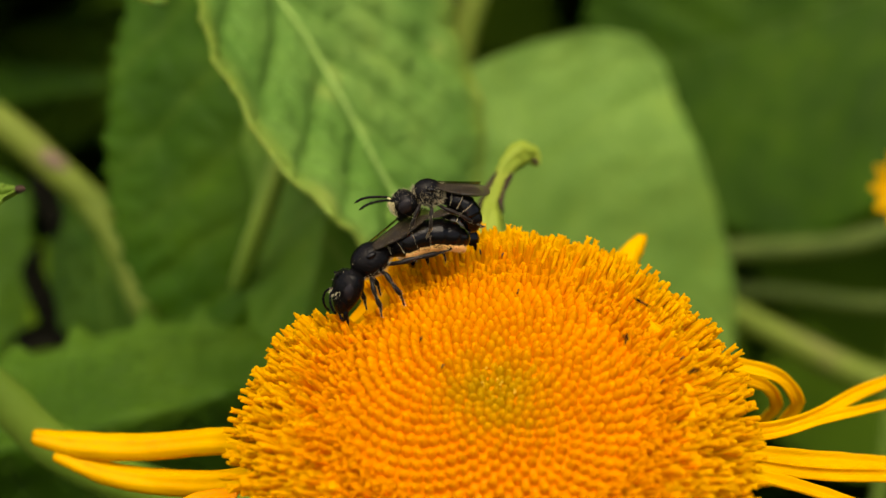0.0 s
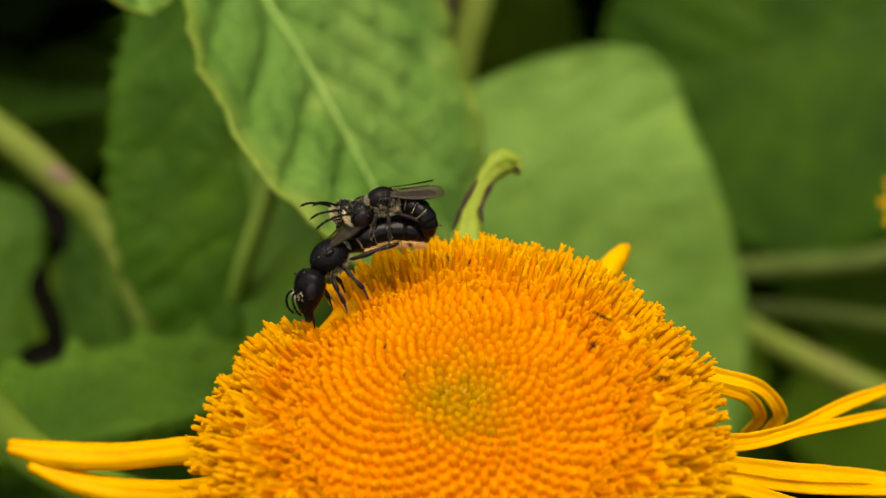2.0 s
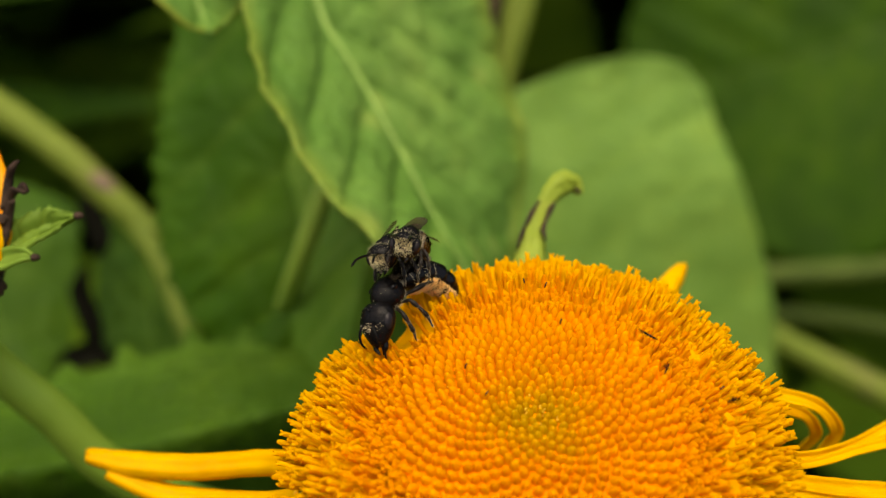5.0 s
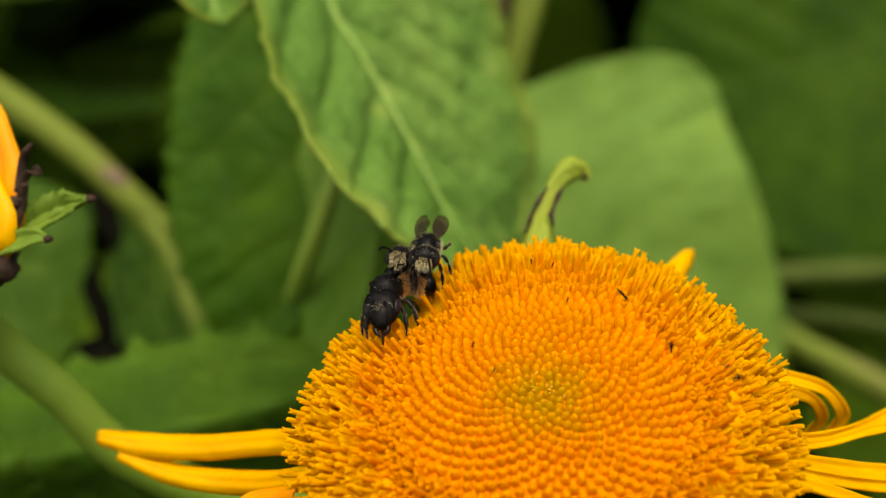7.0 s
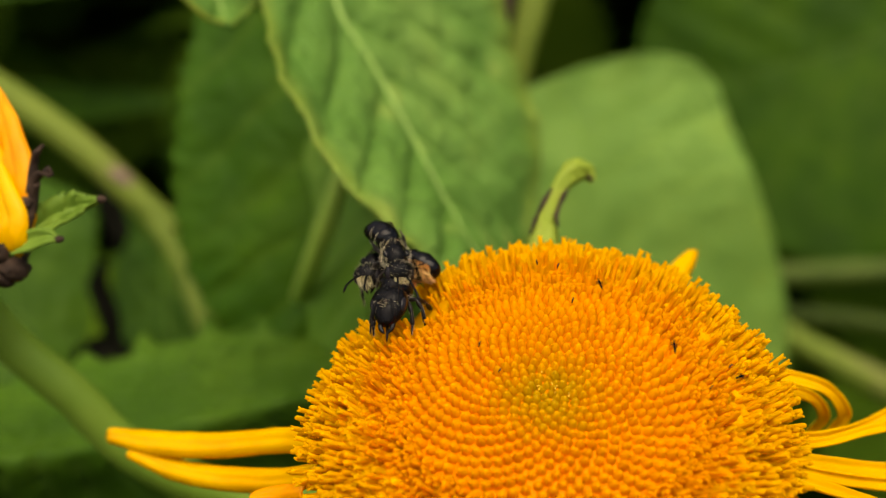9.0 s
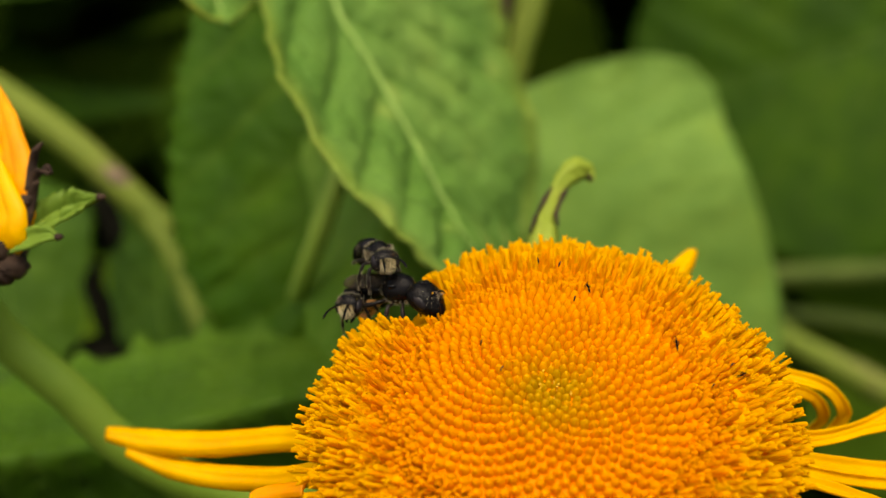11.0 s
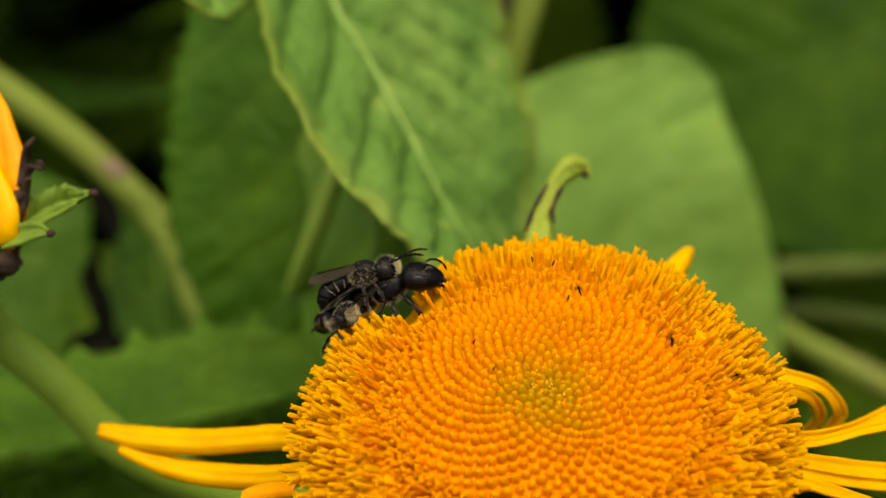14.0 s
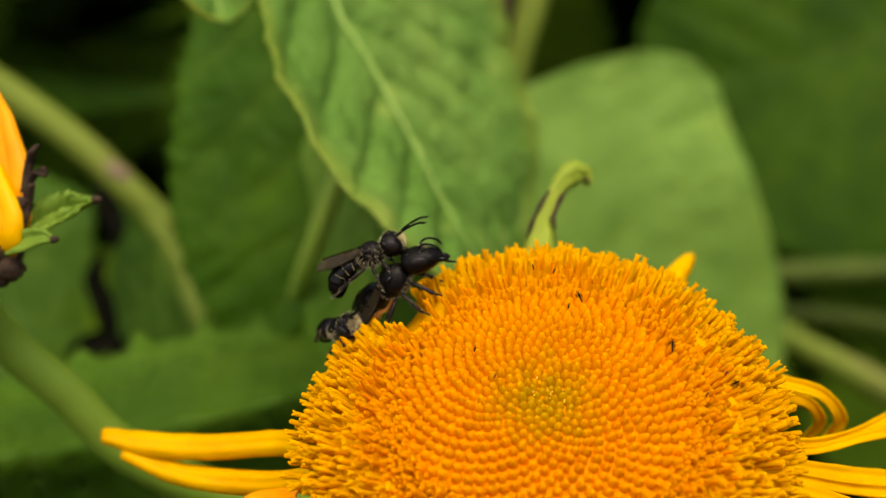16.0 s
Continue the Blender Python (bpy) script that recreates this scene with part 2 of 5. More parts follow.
def tube(points, radii, sides=10, flat=None, side_hint=None):
    """Verts and faces of a round tube along points; flat squeezes it across."""
    pts = [Vector(p) for p in points]
    verts, faces = [], []
    hint = Vector(side_hint) if side_hint else Vector((0.3, 0.2, 1))
    n = len(pts)
    prev = None
    for i, p in enumerate(pts):
        d = (pts[min(i + 1, n - 1)] - pts[max(i - 1, 0)]).normalized()
        if prev is None:
            u = d.cross(hint)
            if u.length < 1e-6:
                u = d.cross(Vector((1, 0.1, 0)))
            u.normalize()
        else:
            u = (prev - d * prev.dot(d)).normalized()
        prev = u
        v = d.cross(u)
        fl = 1.0 if flat is None else (flat[i] if isinstance(flat, (list, tuple)) else flat)
        for k in range(sides):
            a = 2 * math.pi * k / sides
            verts.append(p + u * (radii[i] * math.cos(a)) + v * (radii[i] * fl * math.sin(a)))
    for i in range(n - 1):
        for k in range(sides):
            k2 = (k + 1) % sides
            faces.append((i * sides + k, i * sides + k2, (i + 1) * sides + k2, (i + 1) * sides + k))
    faces.append(tuple(range(sides - 1, -1, -1)))
    faces.append(tuple((n - 1) * sides + k for k in range(sides)))
    return verts, faces


def joined(pieces):
    verts, faces = [], []
    for v, f in pieces:
        o = len(verts)
        verts += v
        faces += [tuple(i + o for i in q) for q in f]
    return verts, faces


def ellipsoid(centre, rx, ry, rz, rings=12, sides=18, shape=None):
    """shape(unit vector) gives a factor on the radius."""
    verts, faces = [], []
    c = Vector(centre)
    for i in range(rings + 1):
        th = math.pi * i / rings
        for k in range(sides):
            ph = 2 * math.pi * k / sides
            u = Vector((math.sin(th) * math.cos(ph), math.cos(th), math.sin(th) * math.sin(ph)))
            s = shape(u) if shape else 1.0
            verts.append(c + Vector((u.x * rx, u.y * ry, u.z * rz)) * s)
    for i in range(rings):
        for k in range(sides):
            k2 = (k + 1) % sides
            faces.append((i * sides + k, (i + 1) * sides + k, (i + 1) * sides + k2, i * sides + k2))
    return verts, faces


# ---- leaves ----
def leaf(stations, mat, parent, label, name="leaf", steps=14, across=36, vein_gap=9.0, relief=0.7, teeth=1.0, tooth_gap=5.0, cup=0.0, vein_slant=0.9, seed=1, ripple=0.5, rib=0.9, thick=0.35, margin=0.0, rib_run=1.0, tooth_lift=0.0, vein_wide=0.55, vein_mark=0.55):
    """A blade from stations (left edge, middle, right edge) in plan mm from base to tip, with its midrib as a sub-part."""
    rnd = random.Random(seed)
    L = smooth_line([s[0] for s in stations], steps)
    M = smooth_line([s[1] for s in stations], steps)
    R = smooth_line([s[2] for s in stations], steps)
    n = len(M)
    verts, veins, margins, faces = [], [], [], []
    run = 0.0
    off = rnd.uniform(0, 50)
    for i in range(n):
        if i:
            run += (M[i] - M[i - 1]).length
        along = (M[min(i + 1, n - 1)] - M[max(i - 1, 0)]).normalized()
        for j in range(across + 1):
            u = 2 * j / across - 1
            edge = R[i] if u > 0 else L[i]
            w = (edge - M[i])
            width = w.length
            p = M[i] + w * abs(u)
            nrm = along.cross((R[i] - L[i])).normalized()
            if nrm.y > 0:
                nrm = -nrm
            dist = abs(u) * width
            ph = ((run - vein_slant * dist + 1.2 * noise.noise(Vector((run * 0.1, u, off)))) / vein_gap + (0.37 if u > 0 else 0)) % 1.0
            gap = min(ph, 1 - ph) * vein_gap
            groove = math.exp(-(gap / vein_wide) ** 2) * (1 - 0.6 * abs(u)) * min(1, dist / 1.0)
            pillow = math.sin(math.pi * ph)
            fine = noise.noise(Vector((run * 0.28, u * width * 0.28, off)))
            h = relief * (pillow * 0.55 - groove * 0.5) * min(1, dist / 3) * (1 - 0.75 * abs(u) ** 3) + ripple * fine * min(1, dist / 4) - cup * width * (1 - u * u)
            h += ripple * 1.6 * noise.noise(Vector((run * 0.07, u * 1.3, off + 9))) * abs(u)
            p = p + nrm * h
            if abs(u) > 0.85 and teeth and width > 2:
                tp = (run / tooth_gap + 0.25 * noise.noise(Vector((run * 0.2, u, off + 3)))) % 1.0
                k = (abs(u) - 0.85) / 0.15
                tooth = k * teeth * max(0, 1 - abs(tp - 0.5) / 0.26) ** 1.3 * (0.8 + 0.5 * noise.noise(Vector((run * 0.15, 7, off))))
                p = p + w.normalized() * tooth + along * k * teeth * 0.4 + Vector((0, 0, tooth_lift * tooth))
            verts.append(P(*p))
            veins.append(min(1.0, vein_mark * groove))
            margins.append(margin * max(0, (abs(u) - 0.85) / 0.15) * (0.5 + 0.5 * rnd.random()))
    c = across + 1
    for i in range(n - 1):
        for j in range(across):
            faces.append((i * c + j, i * c + j + 1, (i + 1) * c + j + 1, (i + 1) * c + j))
    blade = shell(name, verts, faces, mat, parent, label, attrs={"vein": veins, "margin": margins})
    sol = blade.modifiers.new("thickness", "SOLIDIFY")
    sol.thickness, sol.offset = thick * MM, 1.0
    mid = across // 2
    line = [Vector(verts[i * c + mid]) for i in range(n)]
    total = n - 1
    v, f = tube(line, [MM * rib * max(0.03, 1 - 0.92 * i / total / rib_run) for i in range(n)], 8)
    shell("midrib", v, f, RIB[mat.name], blade)
    return blade


RIB = {}
for m_, c1, c2 in ((LEAF_SHADED, (0.10, 0.19, 0.02), (0.13, 0.22, 0.028)), (LEAF_BRIGHT, (0.17, 0.29, 0.055), (0.23, 0.35, 0.085)), (LEAF_DEEP_SHADE, (0.18, 0.29, 0.035), (0.23, 0.34, 0.05)),
                   (LEAF_SMOOTH, (0.14, 0.26, 0.03), (0.17, 0.28, 0.04)), (LEAF_OLIVE_DIM, (0.04, 0.08, 0.008), (0.05, 0.09, 0.01)), (LEAF_RIBBED, (0.07, 0.15, 0.012), (0.09, 0.17, 0.016)), (LEAF_MID, (0.08, 0.16, 0.015), (0.11, 0.19, 0.02))):
    RIB[m_.name] = plain_material(m_.name + "_rib", [(0.3, c1), (0.7, c2)], 200, 0.5, 900)


def stem(points, radii, mat, parent, label="", name="stem", steps=8, sides=14, wobble=0.03):
    line = smooth_line([P(*p) for p in points], steps)
    rr = smooth_values(radii, steps)
    v, f = tube(line, [r * MM * (1 + wobble * noise.noise(Vector((i * 0.4, r, 3)))) for i, r in enumerate(rr)], sides)
    return shell(name, v, f, mat, parent, label)


def to_ground(x, y, z, dx=0, dy=0):
    """Plan point on the ground below a plan point."""
    w = P(x, y, z)
    g = PLAN.inverted() @ Vector((w.x + dx * MM, w.y + dy * MM, -0.005))
    return tuple(v / MM for v in g)


def strip(points, widths, across_dirs, mat, parent, name, label="", steps=8, across=8, cup=0.2, thick=0.14, grooves=2, steps_noise=0.05, ragged=0.06):
    """A petal or bract: plan points of its middle line, widths and the direction of its width at each."""
    M = smooth_line(points, steps)
    W = smooth_values(widths, steps)
    D = smooth_line(across_dirs, steps)
    n = len(M)
    verts, faces = [], []
    for i in range(n):
        d = D[i].normalized()
        along = (M[min(i + 1, n - 1)] - M[max(i - 1, 0)]).normalized()
        nrm = along.cross(d).normalized()
        for j in range(across + 1):
            u = 2 * j / across - 1
            h = cup * W[i] * (u * u - 0.5) + 0.05 * W[i] * math.cos(u * math.pi * grooves) + steps_noise * W[i] * noise.noise(Vector((i * 0.25, u * 1.5, points[0][0])))
            e = 1 + ragged * noise.noise(Vector((i * (0.35 if ragged < 0.1 else 0.62), u * 9, points[0][2])))
            verts.append(P(*(M[i] + d * (u * W[i] * 0.5 * e) + nrm * h)))
    c = across + 1
    for i in range(n - 1):
        for j in range(across):
            faces.append((i * c + j, i * c + j + 1, (i + 1) * c + j + 1, (i + 1) * c + j))
    ob = shell(name, verts, faces, mat, parent, label)
    s = ob.modifiers.new("thickness", "SOLIDIFY")
    s.thickness, s.offset = thick * MM, 0
    return ob


# ---- ground and far surroundings ----
def ground():
    n, size = 40, 30.0
    verts, faces = [], []
    for i in range(n + 1):
        for j in range(n + 1):
            x, y = ((2 * k / n - 1) for k in (i, j))
            x, y = math.copysign(abs(x) ** 2.2, x) * size, math.copysign(abs(y) ** 2.2, y) * size
            verts.append((x, y, 0.03 * noise.noise(Vector((x * 1.5, y * 1.5, 0)))))
    for i in range(n):
        for j in range(n):
            faces.append((i * (n + 1) + j, (i + 1) * (n + 1) + j, (i + 1) * (n + 1) + j + 1, i * (n + 1) + j + 1))
    tagged(shell("ground", verts, faces, SOIL), "dark bare garden soil under the plants", "ground", kind="structure")


ground()


def foliage(name, label, count, area, sizes, seed, mat):
    """A mass of leaves, one mesh. area: x, y and z ranges in metres."""
    rnd = random.Random(seed)
    verts, faces = [], []
    for _ in range(count):
        c = Vector([rnd.uniform(*r) for r in area])
        s = rnd.uniform(*sizes)
        turn = Euler((rnd.uniform(-0.9, 0.9) + 0.3, rnd.uniform(-0.8, 0.8), rnd.uniform(0, 6.28))).to_matrix()
        side, top = abs(c.x) / area[0][1], c.z / area[2][1]
        if side ** 3 + 0.5 * top ** 4 > 0.62 + 0.7 * noise.noise(c * 2.2):
            continue
        o = len(verts)
        rows = 6
        for i in range(rows + 1):
            t = i / rows
            w = s * 0.42 * math.sin(math.pi * min(1, t * 0.95 + 0.04)) ** 0.8
            for u in (-1, 0, 1):
                verts.append(c + turn @ Vector((u * w, s * (t - 0.5), -0.15 * w * abs(u) - 0.3 * s * (t - 0.4) ** 2)))
        for i in range(rows):
            for j in range(2):
                a = o + i * 3 + j
                faces.append((a, a + 1, a + 4, a + 3))
    return tagged(shell(name, verts, faces, mat), label, "foliage", kind="stuff")


foliage("far_foliage", "dense dark green foliage behind the flowers", 4200, ((-1.8, 1.8), (0.55, 2.0), (0.02, 1.75)), (0.10, 0.22), 5, FAR_LEAF)
foliage("hedge_foliage", "dark green hedge closing off the view", 2600, ((-3.2, 3.2), (2.1, 2.9), (0.02, 2.4)), (0.2, 0.4), 8, FAR_LEAF)
foliage("low_foliage", "low green leaves covering the ground below", 1500, ((-1.2, 1.2), (-0.3, 1.6), (0.02, 0.45)), (0.08, 0.17), 6, FAR_LEAF)

# ---- flower head in the middle ----
DISC_C = Vector((2.7, 65.1, -11.0))
DISC_TILT, DISC_ROLL = 43.5, 0.8
DISC_AXIS = Vector((0, -math.cos(radians(DISC_TILT)), math.sin(radians(DISC_TILT))))
BACK_UP = Vector((0, math.sin(radians(DISC_TILT)), math.cos(radians(DISC_TILT))))
DISC_UP = BACK_UP * math.cos(radians(DISC_ROLL)) + Vector((math.sin(radians(DISC_ROLL)), 0, 0))
DISC_X = Vector((math.cos(radians(DISC_ROLL)), 0, 0)) - BACK_UP * math.sin(radians(DISC_ROLL))


def notch(a):
    """How far, 0 to 1, the outer florets are worn away at angle a of the rim."""
    off = (math.degrees(a) - 136.5 + 180) % 360 - 180
    return max(0.0, 1 - (off / 10.0) ** 2)


def disc_point(r, a, h):
    """Plan point at radius r, angle a and height h over the rim's plane; the disc sags on one flank."""
    sag = max(0, math.cos(a - 2.45)) ** 3
    h -= 1.0 * sag * (r / 12) ** 2 + 1.15 * notch(a) * min(1, max(0, (r - 7.6) / 2.4))
    r *= 1 - 0.055 * sag
    return DISC_C + DISC_X * (r * math.cos(a)) + DISC_UP * (r * math.sin(a)) + DISC_AXIS * h


def receptacle_height(r):
    return 5.0 * math.sqrt(max(0, 1 - (r / 12.0) ** 2)) - 0.55 * math.exp(-(r / 2.2) ** 2)


flower = thing("flower_head", "orange flower head with a large domed disc and few yellow petals", "flower", m=Matrix.Translation(P(*DISC_C)))


def hang(ob, root):
    """Make ob a part of root without moving it."""
    ob.parent = root
    ob.matrix_parent_inverse = root.matrix_world.inverted()
    return ob


def floret_lean(r):
    """How far from the disc's axis a floret leans at radius r."""
    return radians(3 + 29 * (r / 7.0) ** 1.7) if r < 7.0 else radians(min(88, 32 + (r - 7.0) * 7.6))


def main_receptacle():
    verts, faces = [], []
    rings, sides = 20, 48
    for i in range(rings + 1):
        r = 11.7 * i / rings
        for k in range(sides):
            verts.append(P(*disc_point(max(r, 0.01), 2 * math.pi * k / sides, receptacle_height(r) + 1.20 * min(1, (12.0 - r) / 1.6))))
    for r, h in ((11.9, -0.8), (10.6, -3.0), (7.0, -5.0), (2.2, -6.5)):
        for k in range(sides):
            verts.append(P(*disc_point(r, 2 * math.pi * k / sides, h)))
    total = rings + 5
    for i in range(total - 1):
        for k in range(sides):
            k2 = (k + 1) % sides
            faces.append((i * sides + k, (i + 1) * sides + k, (i + 1) * sides + k2, i * sides + k2))
    faces.append(tuple((total - 1) * sides + k for k in range(sides)))
    return hang(shell("receptacle", verts, faces, RECEPTACLE), flower)


def floret_mass():
    """The grown-together lower tubes of the outer florets."""
    verts, faces = [], []
    rings, sides = 44, 320
    for i in range(rings + 1):
        r = 6.7 + 4.8 * i / rings
        for k in range(sides):
            a = 2 * math.pi * k / sides
            out = DISC_X * math.cos(a) + DISC_UP * math.sin(a)
            d = DISC_AXIS * math.cos(floret_lean(r)) + out * math.sin(floret_lean(r))
            lift = 0.88 + 1.20 * min(1, max(0, r - 6.9) / 2.2) + 0.07 * noise.noise(Vector((math.cos(a) * r * 2.3, math.sin(a) * r * 2.3, 3)))
            verts.append(P(*(disc_point(r, a, receptacle_height(r)) + d * (lift - 0.35))))
    for k in range(sides):
        verts.append(P(*disc_point(11.0, 2 * math.pi * k / sides, -1.0)))
    for i in range(rings + 1):
        for k in range(sides):
            k2 = (k + 1) % sides
            faces.append((i * sides + k, (i + 1) * sides + k, (i + 1) * sides + k2, i * sides + k2))
    return hang(shell("floret_mass", verts, faces, FLORET_MASS), flower)


receptacle = main_receptacle()
floret_mass()


def floret_data(name, pieces, mat):
    v, f = joined(pieces)
    me = bpy.data.meshes.new(name)
    me.from_pydata([tuple(q) for q in v], [], f)
    me.polygons.foreach_set("use_smooth", [True] * len(me.polygons))
    me.materials.append(mat)
    return me


def star_column(length, radius, prof, lobes, sides=10, bend=(0, 0)):
    """A column along z; prof rows: height, radius and depth of the five lobes."""
    verts, faces = [], []
    for z, q, star in prof:
        for k in range(sides):
            a = 2 * math.pi * k / sides
            r = radius * q * (1 + star * (1 if k % 2 == 0 else -1)) if lobes else radius * q
            verts.append(Vector(((math.cos(a) * r + bend[0] * z * z) * MM, (math.sin(a) * r + bend[1] * z * z) * MM, length * z * MM)))
    n = len(prof)
    for i in range(n - 1):
        for k in range(sides):
            k2 = (k + 1) % sides
            faces.append((i * sides + k, i * sides + k2, (i + 1) * sides + k2, (i + 1) * sides + k))
    faces.append(tuple((n - 1) * sides + k for k in range(sides)))
    return verts, faces


def bud_mesh(length, radius, mat):
    """A closed bud: a column whose five tips meet in a blunt point."""
    prof = [(0.0, 0.94, 0), (0.40, 1.0, 0.01), (0.58, 1.0, 0.02), (0.72, 0.93, 0.03), (0.82, 0.80, 0.05), (0.90, 0.62, 0.07), (0.96, 0.41, 0.11), (0.99, 0.24, 0.14), (1.0, 0.08, 0)]
    return floret_data("bud", [star_column(length, radius, prof, True)], mat)


def floret_mesh(length, radius, mat, seed):
    """An opening floret: a slim column with a pointed star tip, or a thin stalk that ends in a knob."""
    rnd = random.Random(seed)
    bend = (rnd.uniform(-0.08, 0.08) * length, rnd.uniform(-0.08, 0.08) * length)
    if seed % 2 == 0:
        prof = [(0.0, 1.25, 0), (0.45, 1.30, 0.02), (0.64, 1.20, 0.03), (0.80, 1.02, 0.05), (0.91, 0.92, 0.07), (0.965, 0.80, 0.14), (0.99, 0.55, 0.16), (1.0, 0.15, 0)]
        return floret_data("floret", [star_column(length, radius, prof, True, 10, bend)], mat)
    length *= 1.16
    prof = [(0.0, 1.25, 0), (0.45, 1.25, 0), (0.66, 1.02, 0), (0.85, 0.84, 0), (0.98, 0.80, 0), (1.08, 0.92, 0), (1.15, 0.98, 0), (1.19, 0.72, 0), (1.205, 0.15, 0)]
    pieces = [star_column(length, radius, prof, False, 8, bend)]
    if seed % 4 == 1:
        x, y = bend[0] * 1.35 * MM, bend[1] * 1.35 * MM
        for sgn in (-1, 1):
            pieces.append(tube([(x, y, 1.14 * length * MM), (x + sgn * 0.10 * MM, y, 1.21 * length * MM), (x + sgn * 0.16 * MM, y, 1.24 * length * MM)], [radius * 0.6 * MM, radius * 0.5 * MM, radius * 0.25 * MM], 6))
    return floret_data("floret", pieces, mat)


def ring_material(r, rnd):
    r = r + rnd.uniform(-0.40, 0.40)
    return next(i for i, (lim, _) in enumerate(RINGS) if r < lim)


def florets():
    rnd = random.Random(11)
    buds = {(i, k): bud_mesh(L, 0.325, RINGS[i][1]) for i in range(len(RINGS)) for k, L in enumerate((1.98, 2.05, 2.12))}
    opened = {(i, k): floret_mesh(1.92 + 0.09 * (k % 5), 0.158, RINGS[i][1], 40 + k) for i in range(len(RINGS)) for k in range(10)}
    golden = math.pi * (3 - math.sqrt(5))
    rest = {}
    count = {"bud": 0, "floret": 0}
    inner = [(0.195 * max(n, 0.1) ** 0.56, n * golden, n, False) for n in range(640)]
    outer = [(math.sqrt(6.5 ** 2 + (11.5 ** 2 - 6.5 ** 2) * n / 7600), n * golden, n, True) for n in range(7600)]
    for r, a, n, is_open in inner + outer:
        edge = 6.95 + 0.35 * noise.noise(Vector((math.cos(a) * 3, math.sin(a) * 3, r)))
        if (r > edge) != is_open or (r > 8.3 and notch(a) > 0.12 + 0.5 * noise.noise(Vector((r * 3, a * 9, 2)))):
            continue
        j = 0.02 if not is_open else 0.07
        r += rnd.uniform(-j, j)
        a += rnd.uniform(-j, j) / max(r, 0.5)
        lean = floret_lean(r)
        if is_open:
            lean += radians(rnd.gauss(0, 2.4))
        out = DISC_X * math.cos(a) + DISC_UP * math.sin(a)
        side = DISC_UP * math.cos(a) - DISC_X * math.sin(a)
        d = (DISC_AXIS * math.cos(lean) + out * math.sin(lean) + side * (rnd.gauss(0, 0.035) if is_open else rnd.gauss(0, 0.02))).normalized()
        base = disc_point(r, a, receptacle_height(r) - 0.35)
        if is_open:
            me = opened[ring_material(r, rnd), (2 * rnd.randrange(5) if rnd.random() > (r - 7.6) / 4.5 else 1 + 2 * rnd.randrange(5))]
        else:
            me = buds[ring_material(math.hypot(r * math.cos(a), r * math.sin(a) + 0.6), rnd), rnd.randrange(3)]
        s = (1.98 + 0.42 * max(0, 1 - r / 4.5)) * r / math.sqrt(max(n, 0.1)) / 0.53 if not is_open else rnd.uniform(0.88, 1.08) + (rnd.uniform(0.0, 0.14) if r > 9.5 else 0)
        turn = (PLAN.to_3x3() @ d).to_track_quat("Z", "Y").to_matrix().to_4x4() @ Matrix.Rotation(rnd.uniform(0, 6.28), 4, "Z")
        m = Matrix.Translation(P(*base)) @ turn @ Matrix.Diagonal((s if not is_open else 1, s if not is_open else 1, s ** 0.3 if not is_open else s, 1))
        kind = "floret" if is_open else "bud"
        near = math.sin(a) > -0.55 if is_open else True
        if count[kind] < 300 and near and (n % 22 == 0 if is_open else r < 5.6):
            count[kind] += 1
            ob = new(kind, me)
            ob.parent = receptacle
            ob.matrix_parent_inverse = Matrix.Identity(4)
            ob.matrix_basis = (flower.matrix_world @ receptacle.matrix_parent_inverse).inverted() @ m
        else:
            rest.setdefault((kind, me.materials[0].name), []).append((me, m))
    for (kind, mat), items in rest.items():
        verts, faces = [], []
        for me, m in items:
            o = len(verts)
            verts += [m @ v.co for v in me.vertices]
            faces += [tuple(i + o for i in p.vertices) for p in me.polygons]
        ob = shell(kind + "_rest", verts, faces, bpy.data.materials[mat])
        tagged(ob, kind="stuff")
        hang(ob, flower)


# petals that are left: plan points from base to tip, widths, direction across
def petal(points, widths, across, mat=PETAL, label="", name="petal", cup=0.25, grooves=2):
    dirs = across if isinstance(across, list) else [across] * len(points)
    ob = strip(points, widths, dirs, mat, None, name, label, steps=10, across=10, cup=cup, thick=0.16, grooves=grooves)
    return hang(ob, flower)


petal([(-10.7, 66.0, -10.7), (-14.2, 70.0, -11.4), (-18.4, 73.0, -12.2), (-23.4, 76.0, -12.6), (-27.1, 78.0, -12.4)], [1.4, 1.6, 1.65, 1.7, 1.0], [(0.05, 0.35, 0.9)] * 5)
petal([(-10.6, 65.0, -12.6), (-13.1, 68.0, -13.5), (-17.4, 72.0, -14.2), (-21.6, 75.0, -14.2), (-25.3, 77.0, -13.4)], [1.3, 1.45, 1.5, 1.4, 0.8], [(-0.05, 0.3, 0.9), (0, 0.3, 0.9), (0.1, 0.3, 0.9), (0.25, 0.3, 0.9), (0.4, 0.3, 0.8)])
petal([(-11.1, 64.0, -13.3), (-13.0, 66.0, -13.9), (-14.7, 67.0, -14.5), (-14.7, 66.0, -15.2)], [1.0, 1.1, 1.0, 0.8], (0.2, 0.5, 0.7), PETAL_ORANGE)
petal([(15.4, 70.0, -6.6), (18.3, 72.0, -7.2), (21.1, 74.0, -8.1), (22.8, 76.0, -9.9), (22.2, 77.0, -11.2)], [0.9, 1.0, 1.1, 1.1, 0.9], [(0, 0.5, 0.8), (0.1, 0.6, 0.8), (0.45, 0.6, 0.5), (0.9, 0.4, 0.1), (0.9, 0.3, -0.2)])
